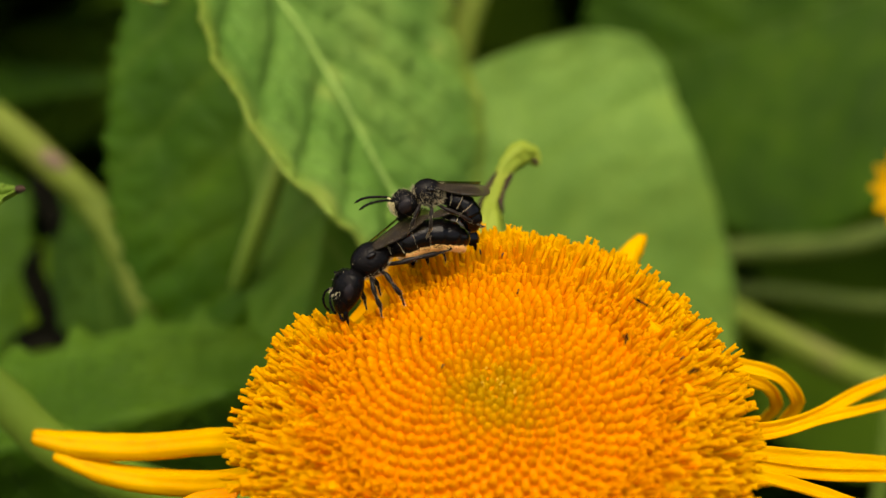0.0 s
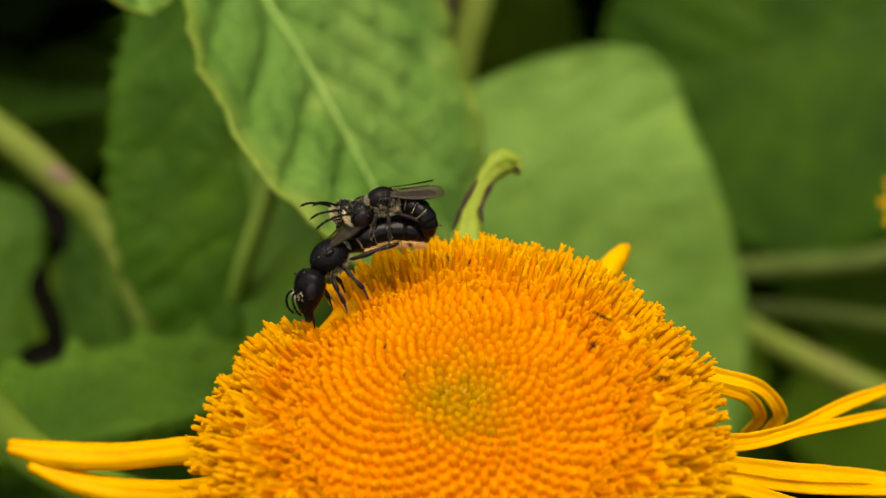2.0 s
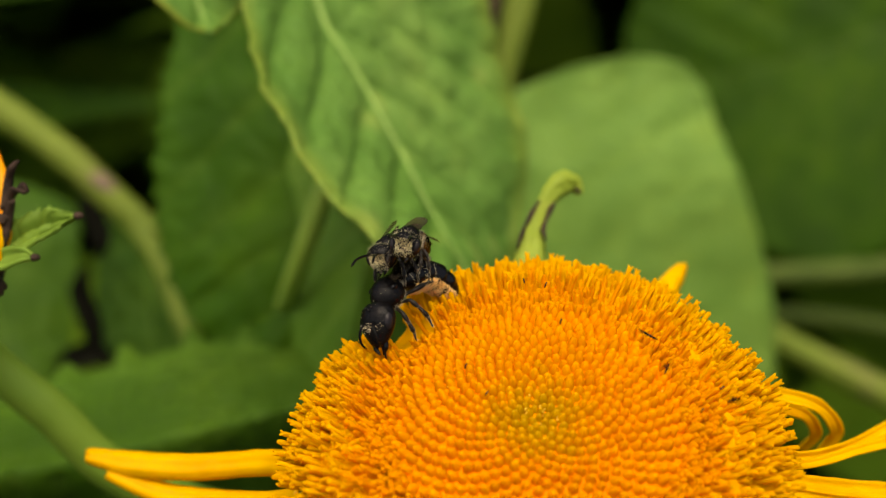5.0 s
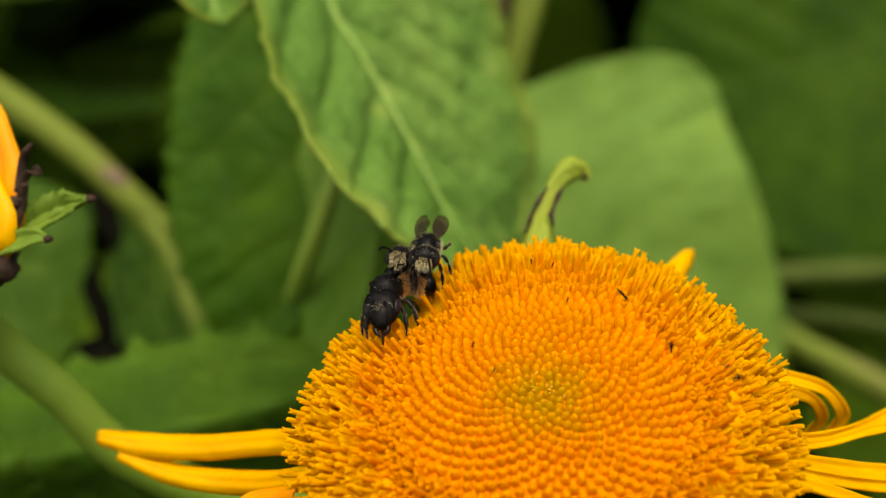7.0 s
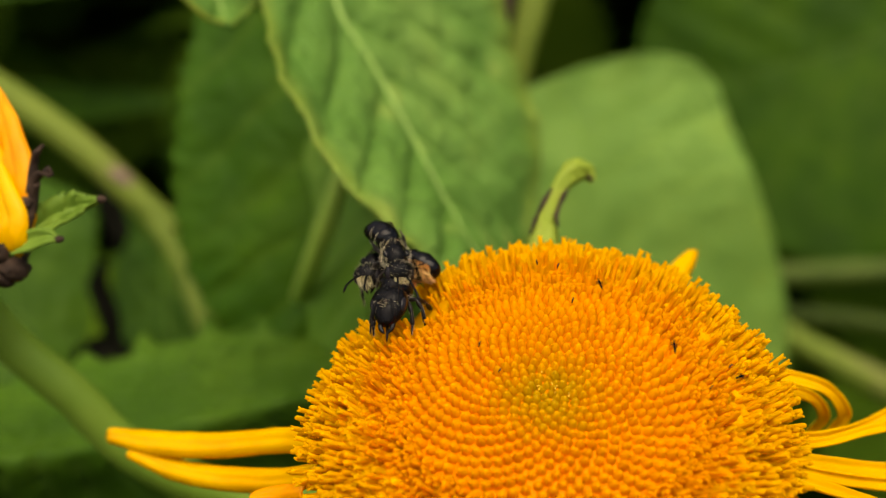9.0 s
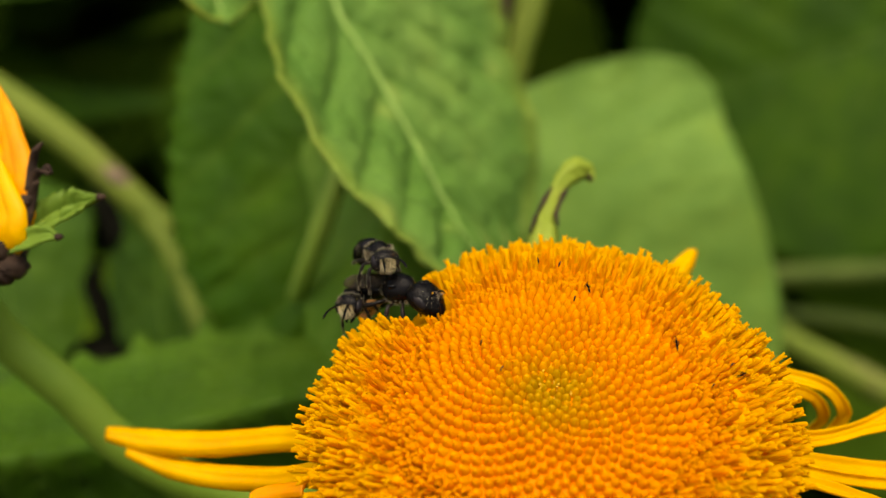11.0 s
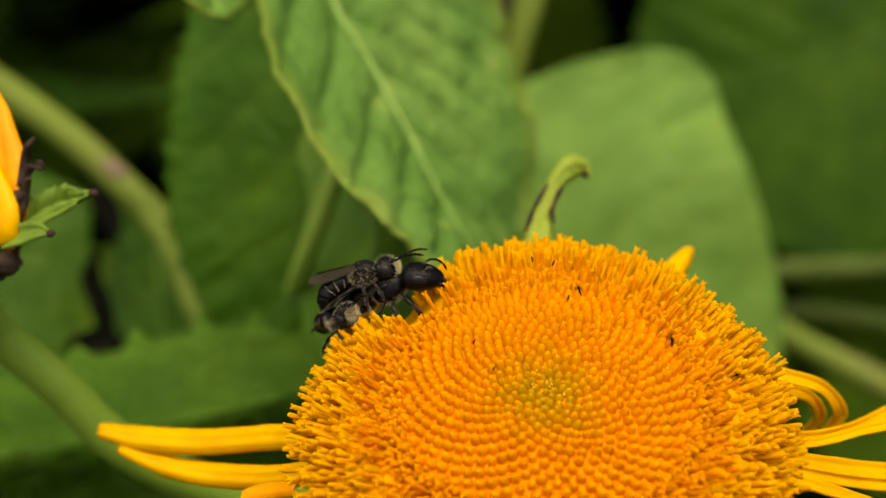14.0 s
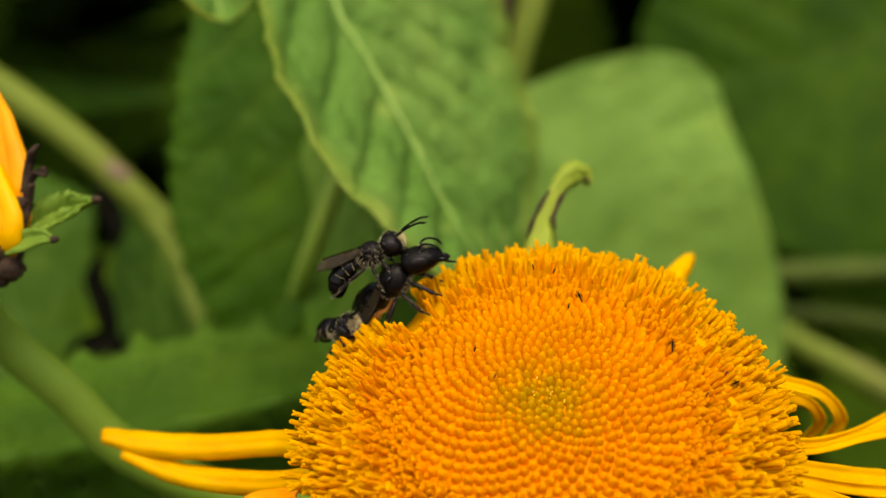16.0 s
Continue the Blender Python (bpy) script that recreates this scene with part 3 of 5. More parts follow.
petal([(15.8, 71.0, -7.2), (18.5, 74.0, -8.1), (20.8, 76.0, -8.9), (22.0, 78.0, -10.4), (21.3, 79.0, -11.6)], [0.8, 0.9, 1.0, 1.0, 0.8], [(0, 0.5, 0.8), (0.1, 0.6, 0.8), (0.45, 0.6, 0.5), (0.9, 0.4, 0.1), (0.9, 0.3, -0.2)])
petal([(16.5, 67.0, -10.3), (19.6, 70.0, -10.7), (23.2, 74.0, -10.6), (27.4, 78.0, -9.6), (32.3, 82.0, -8.7)], [0.9, 1.1, 1.2, 1.2, 0.8], (0.2, 0.7, 0.6))
petal([(16.2, 66.0, -10.6), (19.6, 69.0, -10.8), (23.3, 72.0, -10.4), (27.5, 76.0, -10.3), (31.9, 80.0, -10.1)], [0.8, 0.9, 1.0, 1.0, 0.7], (0.2, 0.8, 0.4))
petal([(16.2, 65.0, -11.1), (18.8, 67.0, -11.8), (22.3, 70.0, -12.6), (26.4, 73.0, -13.3), (31.1, 76.0, -14.1)], [1.0, 1.2, 1.3, 1.2, 0.8], (0.0, 0.7, 0.6))
petal([(16.0, 64.5, -11.6), (18.5, 66.0, -12.3), (22.0, 69.0, -13.2), (26.1, 72.0, -13.9), (30.7, 75.0, -14.5)], [0.9, 1.0, 1.1, 1.1, 0.7], (0.0, 0.8, 0.5))
petal([(15.5, 63.0, -11.8), (17.5, 64.5, -12.5), (19.8, 66.0, -13.3), (22.7, 68.0, -14.4), (26.1, 70.0, -15.7)], [0.8, 0.9, 1.0, 1.0, 0.6], (-0.2, 0.7, 0.6))
petal([(11.0, 78.0, -3.6), (11.9, 80.0, -1.7), (13.0, 82.0, -0.1), (14.1, 84.0, 0.9)], [1.8, 2.3, 2.1, 1.0], (0.95, 0.3, 0.05))
for k in range(6):
    a = radians(232 + k * 15)
    q = [disc_point(12.0 + s, a + 0.02 * s * (k % 3 - 1), h) for s, h in ((0, -0.5), (4, -0.2), (9, -1.5), (14, -4.0))]
    petal([tuple(v) for v in q], [1.1, 1.6, 1.7, 0.6], tuple(DISC_UP * math.cos(a) - DISC_X * math.sin(a)))

# pale curled bract behind the disc
b1 = strip([(3.0, 78.0, -2.2), (3.1, 80.0, 0.9), (3.2, 81.0, 2.5), (3.3, 81.5, 3.3), (4.0, 82.5, 4.9), (4.8, 83.0, 6.1), (5.6, 83.5, 6.7), (6.4, 84.0, 6.6), (6.8, 84.0, 6.0)], [2.3, 2.2, 1.8, 1.25, 1.0, 1.3, 1.75, 1.2, 0.25],
           [(1, 0.2, 0), (1, 0.2, 0), (1, 0.2, -0.1), (0.95, 0.2, -0.3), (0.9, 0.2, -0.43), (0.75, 0.2, -0.65), (0.2, 0.2, -0.95), (-0.5, 0.2, -0.8), (-0.8, 0.2, -0.6)], BRACT_PALE, None, "bract", "pale green curled bract with brown withered edges", cup=0.2, thick=0.25, steps_noise=0.08, ragged=0.18)
hang(b1, flower)
for pts, r in (([(2.1, 80.0, 1.9), (2.45, 80.6, 2.9), (2.65, 81.0, 3.4), (3.15, 81.7, 4.4), (3.75, 82.4, 5.4)], 0.15), ([(4.1, 80.3, 2.5), (3.95, 80.9, 3.3), (4.2, 81.5, 4.0), (4.55, 82.0, 4.8), (4.85, 82.4, 5.3)], 0.17),
               ([(6.2, 83.9, 6.5), (6.6, 84.0, 6.3), (6.8, 84.0, 6.0)], 0.22)):
    v, f = tube([P(*p) for p in pts], [MM * r * q for q in (0.5, 1.15, 0.75, 1.3, 0.5)[:len(pts)]], 7)
    hang(shell("withered_edge", v, f, WITHERED), flower)
for k in range(14):
    a = 2 * math.pi * k / 14
    q = [disc_point(rr, a, h) for rr, h in ((8, -5.0), (11.5, -3.0), (13.2, -1.2), (14.6, -2.2))]
    hang(strip([tuple(v) for v in q], [3.5, 4.5, 3.2, 0.6], [tuple(DISC_UP * math.cos(a) - DISC_X * math.sin(a))] * 4, BRACT, None, "involucre_bract", steps=5, across=6, cup=0.1, thick=0.3), flower)
base = DISC_C - DISC_AXIS * 6.3
hang(stem([tuple(base + DISC_AXIS * 0.6), tuple(base - DISC_AXIS * 12 + Vector((0, 2, -2))), tuple(base - DISC_AXIS * 22 + Vector((0, 10, -25))), to_ground(base.x, base.y + 20, base.z - 60)], [2.3, 2.0, 2.2, 4.5], STEM_GREEN, None, steps=10), flower)

# ---- neighbour flower with folded orange petals ----
bud_root = thing("budding_flower", "half-open orange flower with dark withered bracts on a thick stem", "flower", m=Matrix.Translation(P(-35.5, 75, 4)))
for k, (dx, dz, w, lean, mt) in enumerate(((0.6, -4.6, 4.4, 0.3, 1), (-1.3, -3.6, 4.2, 0.5, 0), (0.6, -1.2, 4.8, 0.0, 0), (-1.5, -0.2, 4.6, 0.3, 1), (-3.6, -2.6, 4.2, 0.4, 0), (-3.2, 0.5, 5.0, 0.0, 0), (-5.2, 0.2, 6.0, 0.1, 1), (-7.0, 0.5, 6.0, -0.3, 0))):
    q = [(-34.2 + dx * 0.9, 74.6 + k * 0.5, 0.6 + 0.25 * dz), (-32.9 + dx, 73.0 + k * 0.5, 2.9 + 0.5 * dz), (-32.8 + dx, 72.7 + k * 0.5, 6.2 + 0.8 * dz), (-34.2 + dx - lean, 73.8 + k * 0.5, 10.4 + dz), (-36.0 + dx - 2 * lean, 75.2 + k * 0.5, 13.6 + dz)]
    hang(strip(q, [w * 0.5, w * 0.78, w * 0.74, w * 0.52, w * 0.14], [(0.5 - 0.1 * lean, -0.75, 0.15 * lean)] * 5, (PETAL_ORANGE, PETAL)[mt], None, "petal", steps=10, across=14, cup=0.4, thick=0.22, grooves=4), bud_root)
    hang(strip([(x - 1.5, y + 2.4, z) for x, y, z in q], [w * 0.4, w * 0.6, w * 0.6, w * 0.4, w * 0.1], [(0.5, 0.75, 0)] * 5, PETAL_ORANGE, None, "petal", steps=6, across=8, cup=0.4, thick=0.22, grooves=3), bud_root)
v, f = ellipsoid((0, 0, 0), 4.3 * MM, 4.2 * MM, 2.4 * MM, 16, 22, lambda u: 1 + 0.12 * noise.noise(u * 3))
calyx = shell("calyx", [P(-36.2, 75.2, 0.3) + q for q in v], f, WITHERED)
hang(calyx, bud_root)
for p, r in (((-32.0, 73.0, -0.9), 1.1), ((-32.7, 73.0, 0.4), 1.2), ((-31.2, 72.5, 1.9), 0.55), ((-30.9, 72.5, 3.4), 0.5), ((-32.6, 73.0, -1.5), 0.9)):
    v, f = ellipsoid((0, 0, 0), r * MM, r * MM, r * 0.8 * MM, 10, 12, lambda u: 1 + 0.35 * noise.noise(u * 2.6 + Vector((r * 9, 0, 0))))
    hang(shell("withered_bract", [P(*p) + q for q in v], f, WITHERED), bud_root)
for q, w in (([(-30.9, 72.5, 1.9), (-30.5, 72.5, 4.5), (-29.7, 72.0, 5.4), (-29.2, 72.0, 5.1)], [0.5, 0.5, 0.8, 0.3]), ([(-30.8, 72.5, 4.1), (-30.5, 72.5, 6.0), (-30.1, 72.0, 6.7), (-29.8, 72.0, 7.1)], [0.5, 0.5, 0.5, 0.2]),
             ([(-31.6, 72.5, 0.8), (-30.9, 72.5, 2.1), (-30.5, 72.5, 3.7), (-30.1, 72.0, 4.6)], [0.8, 0.8, 0.6, 0.3])):
    hang(strip(q, w, [(0.8, 0.3, 0.4)] * 4, WITHERED, None, "withered_bract", steps=6, across=6, cup=0.4, thick=0.2), bud_root)
hang(strip([(-32.0, 73.0, 0.8), (-30.8, 73.0, 1.8), (-29.0, 73.0, 2.7), (-27.5, 73.0, 3.2), (-26.2, 73.0, 3.7)], [2.6, 3.6, 3.2, 1.7, 0.2], [(0.35, 0.3, 0.85)] * 5, BRACT, None, "bract", "fresh green pointed bract", steps=10, across=14, cup=0.25, thick=0.25, grooves=3, steps_noise=0.12, ragged=0.3), bud_root)
hang(strip([(-31.4, 72.0, 0.6), (-30.0, 71.5, 0.9), (-28.9, 71.0, 1.1), (-28.2, 71.0, 1.0)], [1.4, 1.5, 0.9, 0.2], [(0.1, 0.3, 0.9)] * 4, BRACT, None, "bract", steps=8, across=8, cup=0.25, thick=0.25), bud_root)
for p, r in (((-26.2, 73.0, 3.7), 0.28), ((-28.2, 71.0, 1.0), 0.26)):
    v, f = ellipsoid((0, 0, 0), r * 1.3 * MM, r * MM, r * 0.9 * MM, 8, 10, lambda u: 1 + 0.3 * noise.noise(u * 2.2))
    hang(shell("withered_tip", [P(*p) + q for q in v], f, WITHERED), bud_root)
hang(stem([(-36.0, 76.0, -0.5), (-39.4, 81.5, -1.6), (-37.6, 86.0, -6.5), (-33.3, 88.0, -10.8), (-29.9, 90.0, -14.9), (-25.6, 92.0, -17.8), (-21.1, 94.0, -19.7), (-15.7, 96.0, -21.1), to_ground(-8, 120, -32)], [2.0, 1.55, 1.6, 1.62, 1.65, 1.7, 1.75, 1.8, 4.0], STEM_NEAR, None, steps=10), bud_root)

# ---- leafy plant behind the flower ----
plant = thing("leafy_plant", "tall plant with large toothed bright green leaves", "plant", m=Matrix.Translation(P(9, 140, 20)))
leaf([((-18.4, 112.0, 39.9), (-13.5, 118.0, 41.4), (-6.3, 128.0, 44.2)), ((-22.2, 104.0, 29.8), (-16.6, 112.0, 30.9), (-2.4, 130.0, 35.9)), ((-21.3, 100.0, 22.1), (-15.6, 110.0, 24.9), (0.5, 131.0, 29.0)),
      ((-19.0, 95.0, 15.7), (-12.1, 109.0, 19.5), (1.3, 131.0, 24.2)), ((-15.7, 92.0, 10.9), (-8.8, 108.0, 13.9), (3.7, 130.0, 17.3)), ((-12.6, 90.0, 6.8), (-5.7, 106.0, 8.2), (4.0, 128.0, 10.7)), ((-9.4, 89.0, 3.9), (-3.3, 104.0, 3.9), (3.4, 124.0, 4.2)),
      ((-6.7, 90.0, 1.0), (-1.2, 102.0, 0.3), (2.5, 118.0, -0.6)), ((-2.0, 96.0, -3.6), (-0.3, 99.0, -4.1), (1.2, 104.0, -4.3))],
     LEAF_BRIGHT, plant, "large bright green leaf with yellowed edge and net veins", vein_gap=7, vein_slant=0.8, relief=1.1, vein_wide=0.95, vein_mark=0.58, teeth=0.5, tooth_gap=4.0, seed=3, across=72, steps=20, rib=0.42, margin=0.32, ripple=0.55, cup=0.03)
leaf([((-32.2, 100.0, 32.7), (-28.2, 104.0, 34.0), (-22.6, 108.0, 35.2)), ((-31.1, 99.0, 27.3), (-27.0, 103.0, 27.9), (-21.8, 107.0, 29.0)), ((-28.2, 99.0, 23.3), (-25.9, 103.0, 24.0), (-22.7, 106.0, 24.7)), ((-26.2, 100.0, 21.7), (-25.0, 102.0, 22.0), (-23.7, 104.0, 22.7)), ((-24.7, 101.0, 21.2), (-24.4, 101.0, 21.1), (-24.1, 101.0, 21.2))],
     LEAF_BRIGHT, plant, "bright green leaf tip with yellowed edge", vein_gap=6, relief=0.5, teeth=0.4, seed=4, rib=0.4, margin=0.6)
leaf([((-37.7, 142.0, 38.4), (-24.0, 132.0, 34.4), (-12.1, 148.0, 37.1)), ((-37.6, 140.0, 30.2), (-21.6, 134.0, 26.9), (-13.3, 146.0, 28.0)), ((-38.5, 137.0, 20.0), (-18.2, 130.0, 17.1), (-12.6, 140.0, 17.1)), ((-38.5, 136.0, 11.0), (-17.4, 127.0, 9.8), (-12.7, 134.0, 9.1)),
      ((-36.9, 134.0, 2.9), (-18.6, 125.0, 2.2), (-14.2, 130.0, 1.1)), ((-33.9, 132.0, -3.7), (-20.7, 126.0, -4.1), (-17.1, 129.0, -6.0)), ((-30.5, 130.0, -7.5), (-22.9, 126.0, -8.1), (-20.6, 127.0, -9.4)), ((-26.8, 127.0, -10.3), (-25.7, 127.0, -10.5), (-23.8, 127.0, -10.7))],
     LEAF_DEEP_SHADE, plant, "deep green toothed leaf, its green darkened for shade", vein_gap=10, relief=1.0, teeth=1.3, tooth_gap=3.4, seed=5, across=50, rib=0.9, rib_run=0.8, cup=0.10)
leaf([((-22.2, 131.0, 14.5), (-12.7, 126.0, 14.7), (-6.5, 128.0, 15.0)), ((-22.7, 131.3, 9.5), (-11.7, 123.0, 9.5), (-5.1, 126.0, 9.8)), ((-23.5, 131.6, 4.5), (-12.1, 121.0, 4.6), (-5.0, 124.0, 4.1)), ((-24.6, 131.9, -0.3), (-12.4, 119.0, -0.2), (-5.5, 123.0, -0.7)), ((-25.4, 132.2, -5.1), (-13.5, 119.0, -5.5), (-6.6, 122.0, -6.2)), ((-24.4, 132.5, -9.8), (-14.0, 119.0, -10.2), (-10.7, 121.0, -10.9)), ((-15.3, 119.0, -13.8), (-14.7, 119.0, -13.9), (-14.0, 119.0, -13.8))],
     LEAF_SHADED, plant, "shaded green leaf below the bright one", vein_gap=9, relief=0.9, teeth=0.2, seed=15, rib=0.12)
leaf([((-10.4, 188.0, -39.2), (17.9, 199.0, -43.7), (46.6, 213.0, -43.0)), ((-16.2, 188.0, -21.0), (14.8, 198.0, -23.5), (51.8, 212.0, -21.4)), ((-12.7, 187.0, -0.8), (14.3, 195.0, -2.4), (50.4, 209.0, -2.0)), ((-7.5, 190.0, 14.1), (16.1, 196.0, 14.8), (45.0, 204.0, 14.7)),
      ((2.2, 196.0, 28.1), (20.2, 200.0, 26.8), (40.4, 206.0, 26.2)), ((13.8, 200.0, 34.4), (25.4, 203.0, 33.2), (38.0, 206.0, 32.7)), ((24.3, 203.0, 37.5), (27.4, 204.0, 37.9), (34.1, 205.0, 36.9))],
     LEAF_SMOOTH, plant, "broad smooth pale green leaf", vein_gap=16, relief=0.45, teeth=0.4, tooth_gap=6, seed=6, rib=0.5, cup=0.06, ripple=0.45)
hang(stem([(6.4, 150.0, 56.9), (4.7, 150.0, 36.2), (2.3, 150.0, 26.6), (-0.1, 152.0, 12.7), (-1.3, 160.0, -17.8), to_ground(6, 165, -40)], [2.1, 2.2, 2.1, 2.2, 2.6, 6.0], STEM_PALE, None, steps=10), plant)
hang(stem([(-13.6, 122.0, 18.7), (-14.9, 120.0, 14.0), (-15.9, 118.0, 9.9), (-18.0, 119.0, 3.9), (-20.3, 123.0, -0.8), (-22.6, 130.0, -4.2), (-25.2, 140.0, -7.8)], [1.0, 1.0, 1.05, 1.1, 1.1, 1.0, 0.9], RIB["deep_green_leaf"], None, name="petiole", steps=8), plant)
hang(stem([(1.4, 146.0, 36.7), (0.4, 147.0, 31.1), (-0.3, 149.0, 27.1)], [0.9, 1.0, 0.9], WITHERED, None, name="withered_stalk"), plant)
for ob in list(plant.children):
    ob.parent = None
    hang(ob, plant)

# ---- plant with a thick diagonal stem ----
plant2 = thing("branching_plant", "pale green branching stem with purple mark and low leaves", "plant", m=Matrix.Translation(P(-55, 168, 12)))
s2 = stem([(-98.6, 172.0, 37.8), (-80.0, 170.0, 28.5), (-69.1, 169.0, 22.0), (-60.1, 168.0, 15.7), (-53.2, 168.0, 9.5), (-47.3, 168.0, 4.6)], [2.6, 2.5, 2.4, 2.3, 2.2, 2.0], STEM_PALE, None, steps=12, sides=18)
hang(s2, plant2)
hang(stem([(-51.4, 168.0, 7.4), (-46.7, 166.0, 1.6), (-43.2, 164.0, -5.2), (-38.8, 160.0, -12.6), (-34.7, 158.0, -22.8), to_ground(-25, 170, -30)], [1.7, 1.55, 1.5, 1.5, 1.8, 5.0], STEM_PALE, None, steps=10), plant2)
hang(stem([(-57.2, 167.0, 13.9), (-55.0, 166.4, 12.4), (-53.1, 167.0, 10.9)], [0.6, 1.15, 0.6], STEM_MARK, None, name="purple_mark"), plant2)
leaf([((-63.1, 110.0, -14.5), (-55.2, 98.0, -19.2), (-65.9, 122.4, -45.8)), ((-55.7, 116.0, -14.0), (-47.4, 103.0, -18.8), (-55.4, 127.2, -44.0)), ((-49.4, 121.0, -13.0), (-40.5, 107.0, -18.3), (-47.2, 130.8, -43.1)), ((-42.2, 125.0, -11.2), (-34.1, 111.0, -17.1), (-38.3, 134.4, -40.0)), ((-34.6, 127.0, -9.0), (-27.0, 114.0, -15.7), (-30.0, 139.2, -35.5)), ((-27.2, 128.0, -8.2), (-20.7, 117.0, -14.2), (-22.6, 145.2, -34.0)), ((-18.9, 128.0, -7.8), (-13.4, 119.0, -12.6), (-13.7, 150.0, -30.5)), ((-10.0, 128.0, -9.0), (-6.3, 118.0, -11.8), (-5.0, 130.4, -20.6)), ((-1.8, 128.0, -12.6), (-0.8, 120.0, -11.3), (-0.2, 135.7, -16.6))],
     LEAF_RIBBED, plant2, "large ribbed green leaf with toothed edge", vein_gap=6.5, relief=1.9, teeth=2.6, tooth_gap=6.2, tooth_lift=0.7, seed=7, across=70, steps=20, rib=0.12, vein_slant=-3.0)
leaf([((-110.3, 205.0, 16.4), (-102.2, 210.0, 13.8), (-91.6, 215.0, 17.4)), ((-102.3, 200.0, 3.1), (-89.2, 205.0, 2.3), (-76.3, 215.0, 11.2)), ((-98.0, 198.0, -9.7), (-85.0, 203.0, -9.7), (-74.5, 212.0, -0.5)), ((-90.9, 196.0, -19.2), (-81.6, 200.0, -18.4), (-74.5, 208.0, -13.9)), ((-80.5, 195.0, -24.8), (-77.9, 196.0, -24.8), (-75.5, 200.0, -23.3))],
     LEAF_MID, plant2, "dull green leaf behind the stem", vein_gap=12, relief=0.8, teeth=0.8, seed=8, rib=0.3)
leaf([((-61.4, 190.0, 9.9), (-53.2, 186.0, 7.9), (-46.6, 182.0, 6.0)), ((-63.2, 190.0, -0.5), (-53.9, 186.0, -1.3), (-44.7, 182.0, -1.2)), ((-61.9, 188.0, -10.7), (-52.3, 184.0, -11.3), (-42.2, 180.0, -10.9)), ((-58.0, 185.0, -17.8), (-50.1, 183.0, -18.4), (-43.9, 180.0, -17.1)), ((-50.6, 182.0, -22.8), (-49.3, 182.0, -22.9), (-47.9, 182.0, -22.7))],
     LEAF_MID, plant2, "dull green leaf behind the stem", vein_gap=12, relief=0.8, teeth=0.8, seed=9, rib=0.25)
# black strips put into the gaps beside the dull leaves as painted shade
for q, w, side in (([(-62.9, 182.0, 11.4), (-61.2, 181.0, 8.3), (-59.4, 180.0, 4.9), (-59.7, 180.0, 1.6)], [1.8, 3.6, 3.2, 1.2], (1.0, 0.1, 0.25)),
                   ([(-62.0, 180.0, 0.2), (-62.7, 180.0, -3.2), (-61.1, 180.0, -7.4), (-60.5, 181.0, -11.2), (-61.2, 182.0, -13.3)], [1.6, 3.2, 3.4, 2.8, 1.6], (1.0, 0.1, 0.25)),
                   ([(-67.3, 182.0, -16.2), (-63.6, 181.0, -14.1), (-60.0, 181.0, -13.5), (-57.9, 182.0, -14.5)], [2.6, 4.2, 3.6, 1.4], (0.1, 0.1, 1.0))):
    hang(strip(q, w, [side] * len(q), GAP_SHADE, None, "withered_leaf", "black strip drawing the shade in a gap between leaves", steps=8, across=8, cup=0.3, thick=0.3, grooves=2), plant2)
for ob in list(plant2.children):
    ob.parent = None
    hang(ob, plant2)

# ---- dim leaves behind, deep shade put into their colours ----
plant4 = thing("shaded_plant", "dim green plant behind the stem, deep shade put into its colours", "plant", m=Matrix.Translation(P(-90, 330, 50)))
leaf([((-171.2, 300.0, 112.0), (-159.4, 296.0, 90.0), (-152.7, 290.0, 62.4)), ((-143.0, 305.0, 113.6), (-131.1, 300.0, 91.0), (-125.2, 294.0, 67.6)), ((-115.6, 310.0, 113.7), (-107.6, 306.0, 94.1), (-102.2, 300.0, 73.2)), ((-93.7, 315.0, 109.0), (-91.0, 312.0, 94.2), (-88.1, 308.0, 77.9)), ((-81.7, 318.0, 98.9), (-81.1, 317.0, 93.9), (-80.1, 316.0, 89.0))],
     LEAF_OLIVE_DIM, plant4, "dim green leaf, deep shade put into its colour", vein_gap=14, relief=1.2, teeth=1.5, seed=21, rib=0.5)
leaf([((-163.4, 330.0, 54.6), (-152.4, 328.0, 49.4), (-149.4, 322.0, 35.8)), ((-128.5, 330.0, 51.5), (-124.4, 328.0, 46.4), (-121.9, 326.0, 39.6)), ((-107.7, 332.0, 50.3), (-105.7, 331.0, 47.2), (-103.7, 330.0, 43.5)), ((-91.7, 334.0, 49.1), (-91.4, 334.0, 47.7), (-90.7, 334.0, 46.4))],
     LEAF_OLIVE_DIM, plant4, "narrow dim green leaf, deep shade put into its colour", vein_gap=14, relief=1.2, teeth=1.0, seed=22, rib=0.5)
hang(stem([(-163.4, 302.0, 114.8), (-167.8, 304.0, 54.7), (-169.1, 306.0, -5.7), to_ground(-150, 330, 0)], [2.0, 2.2, 2.5, 5.0], STEM_SHADE_TONED, None, steps=8), plant4)
for ob in list(plant4.children):
    ob.parent = None
    hang(ob, plant4)

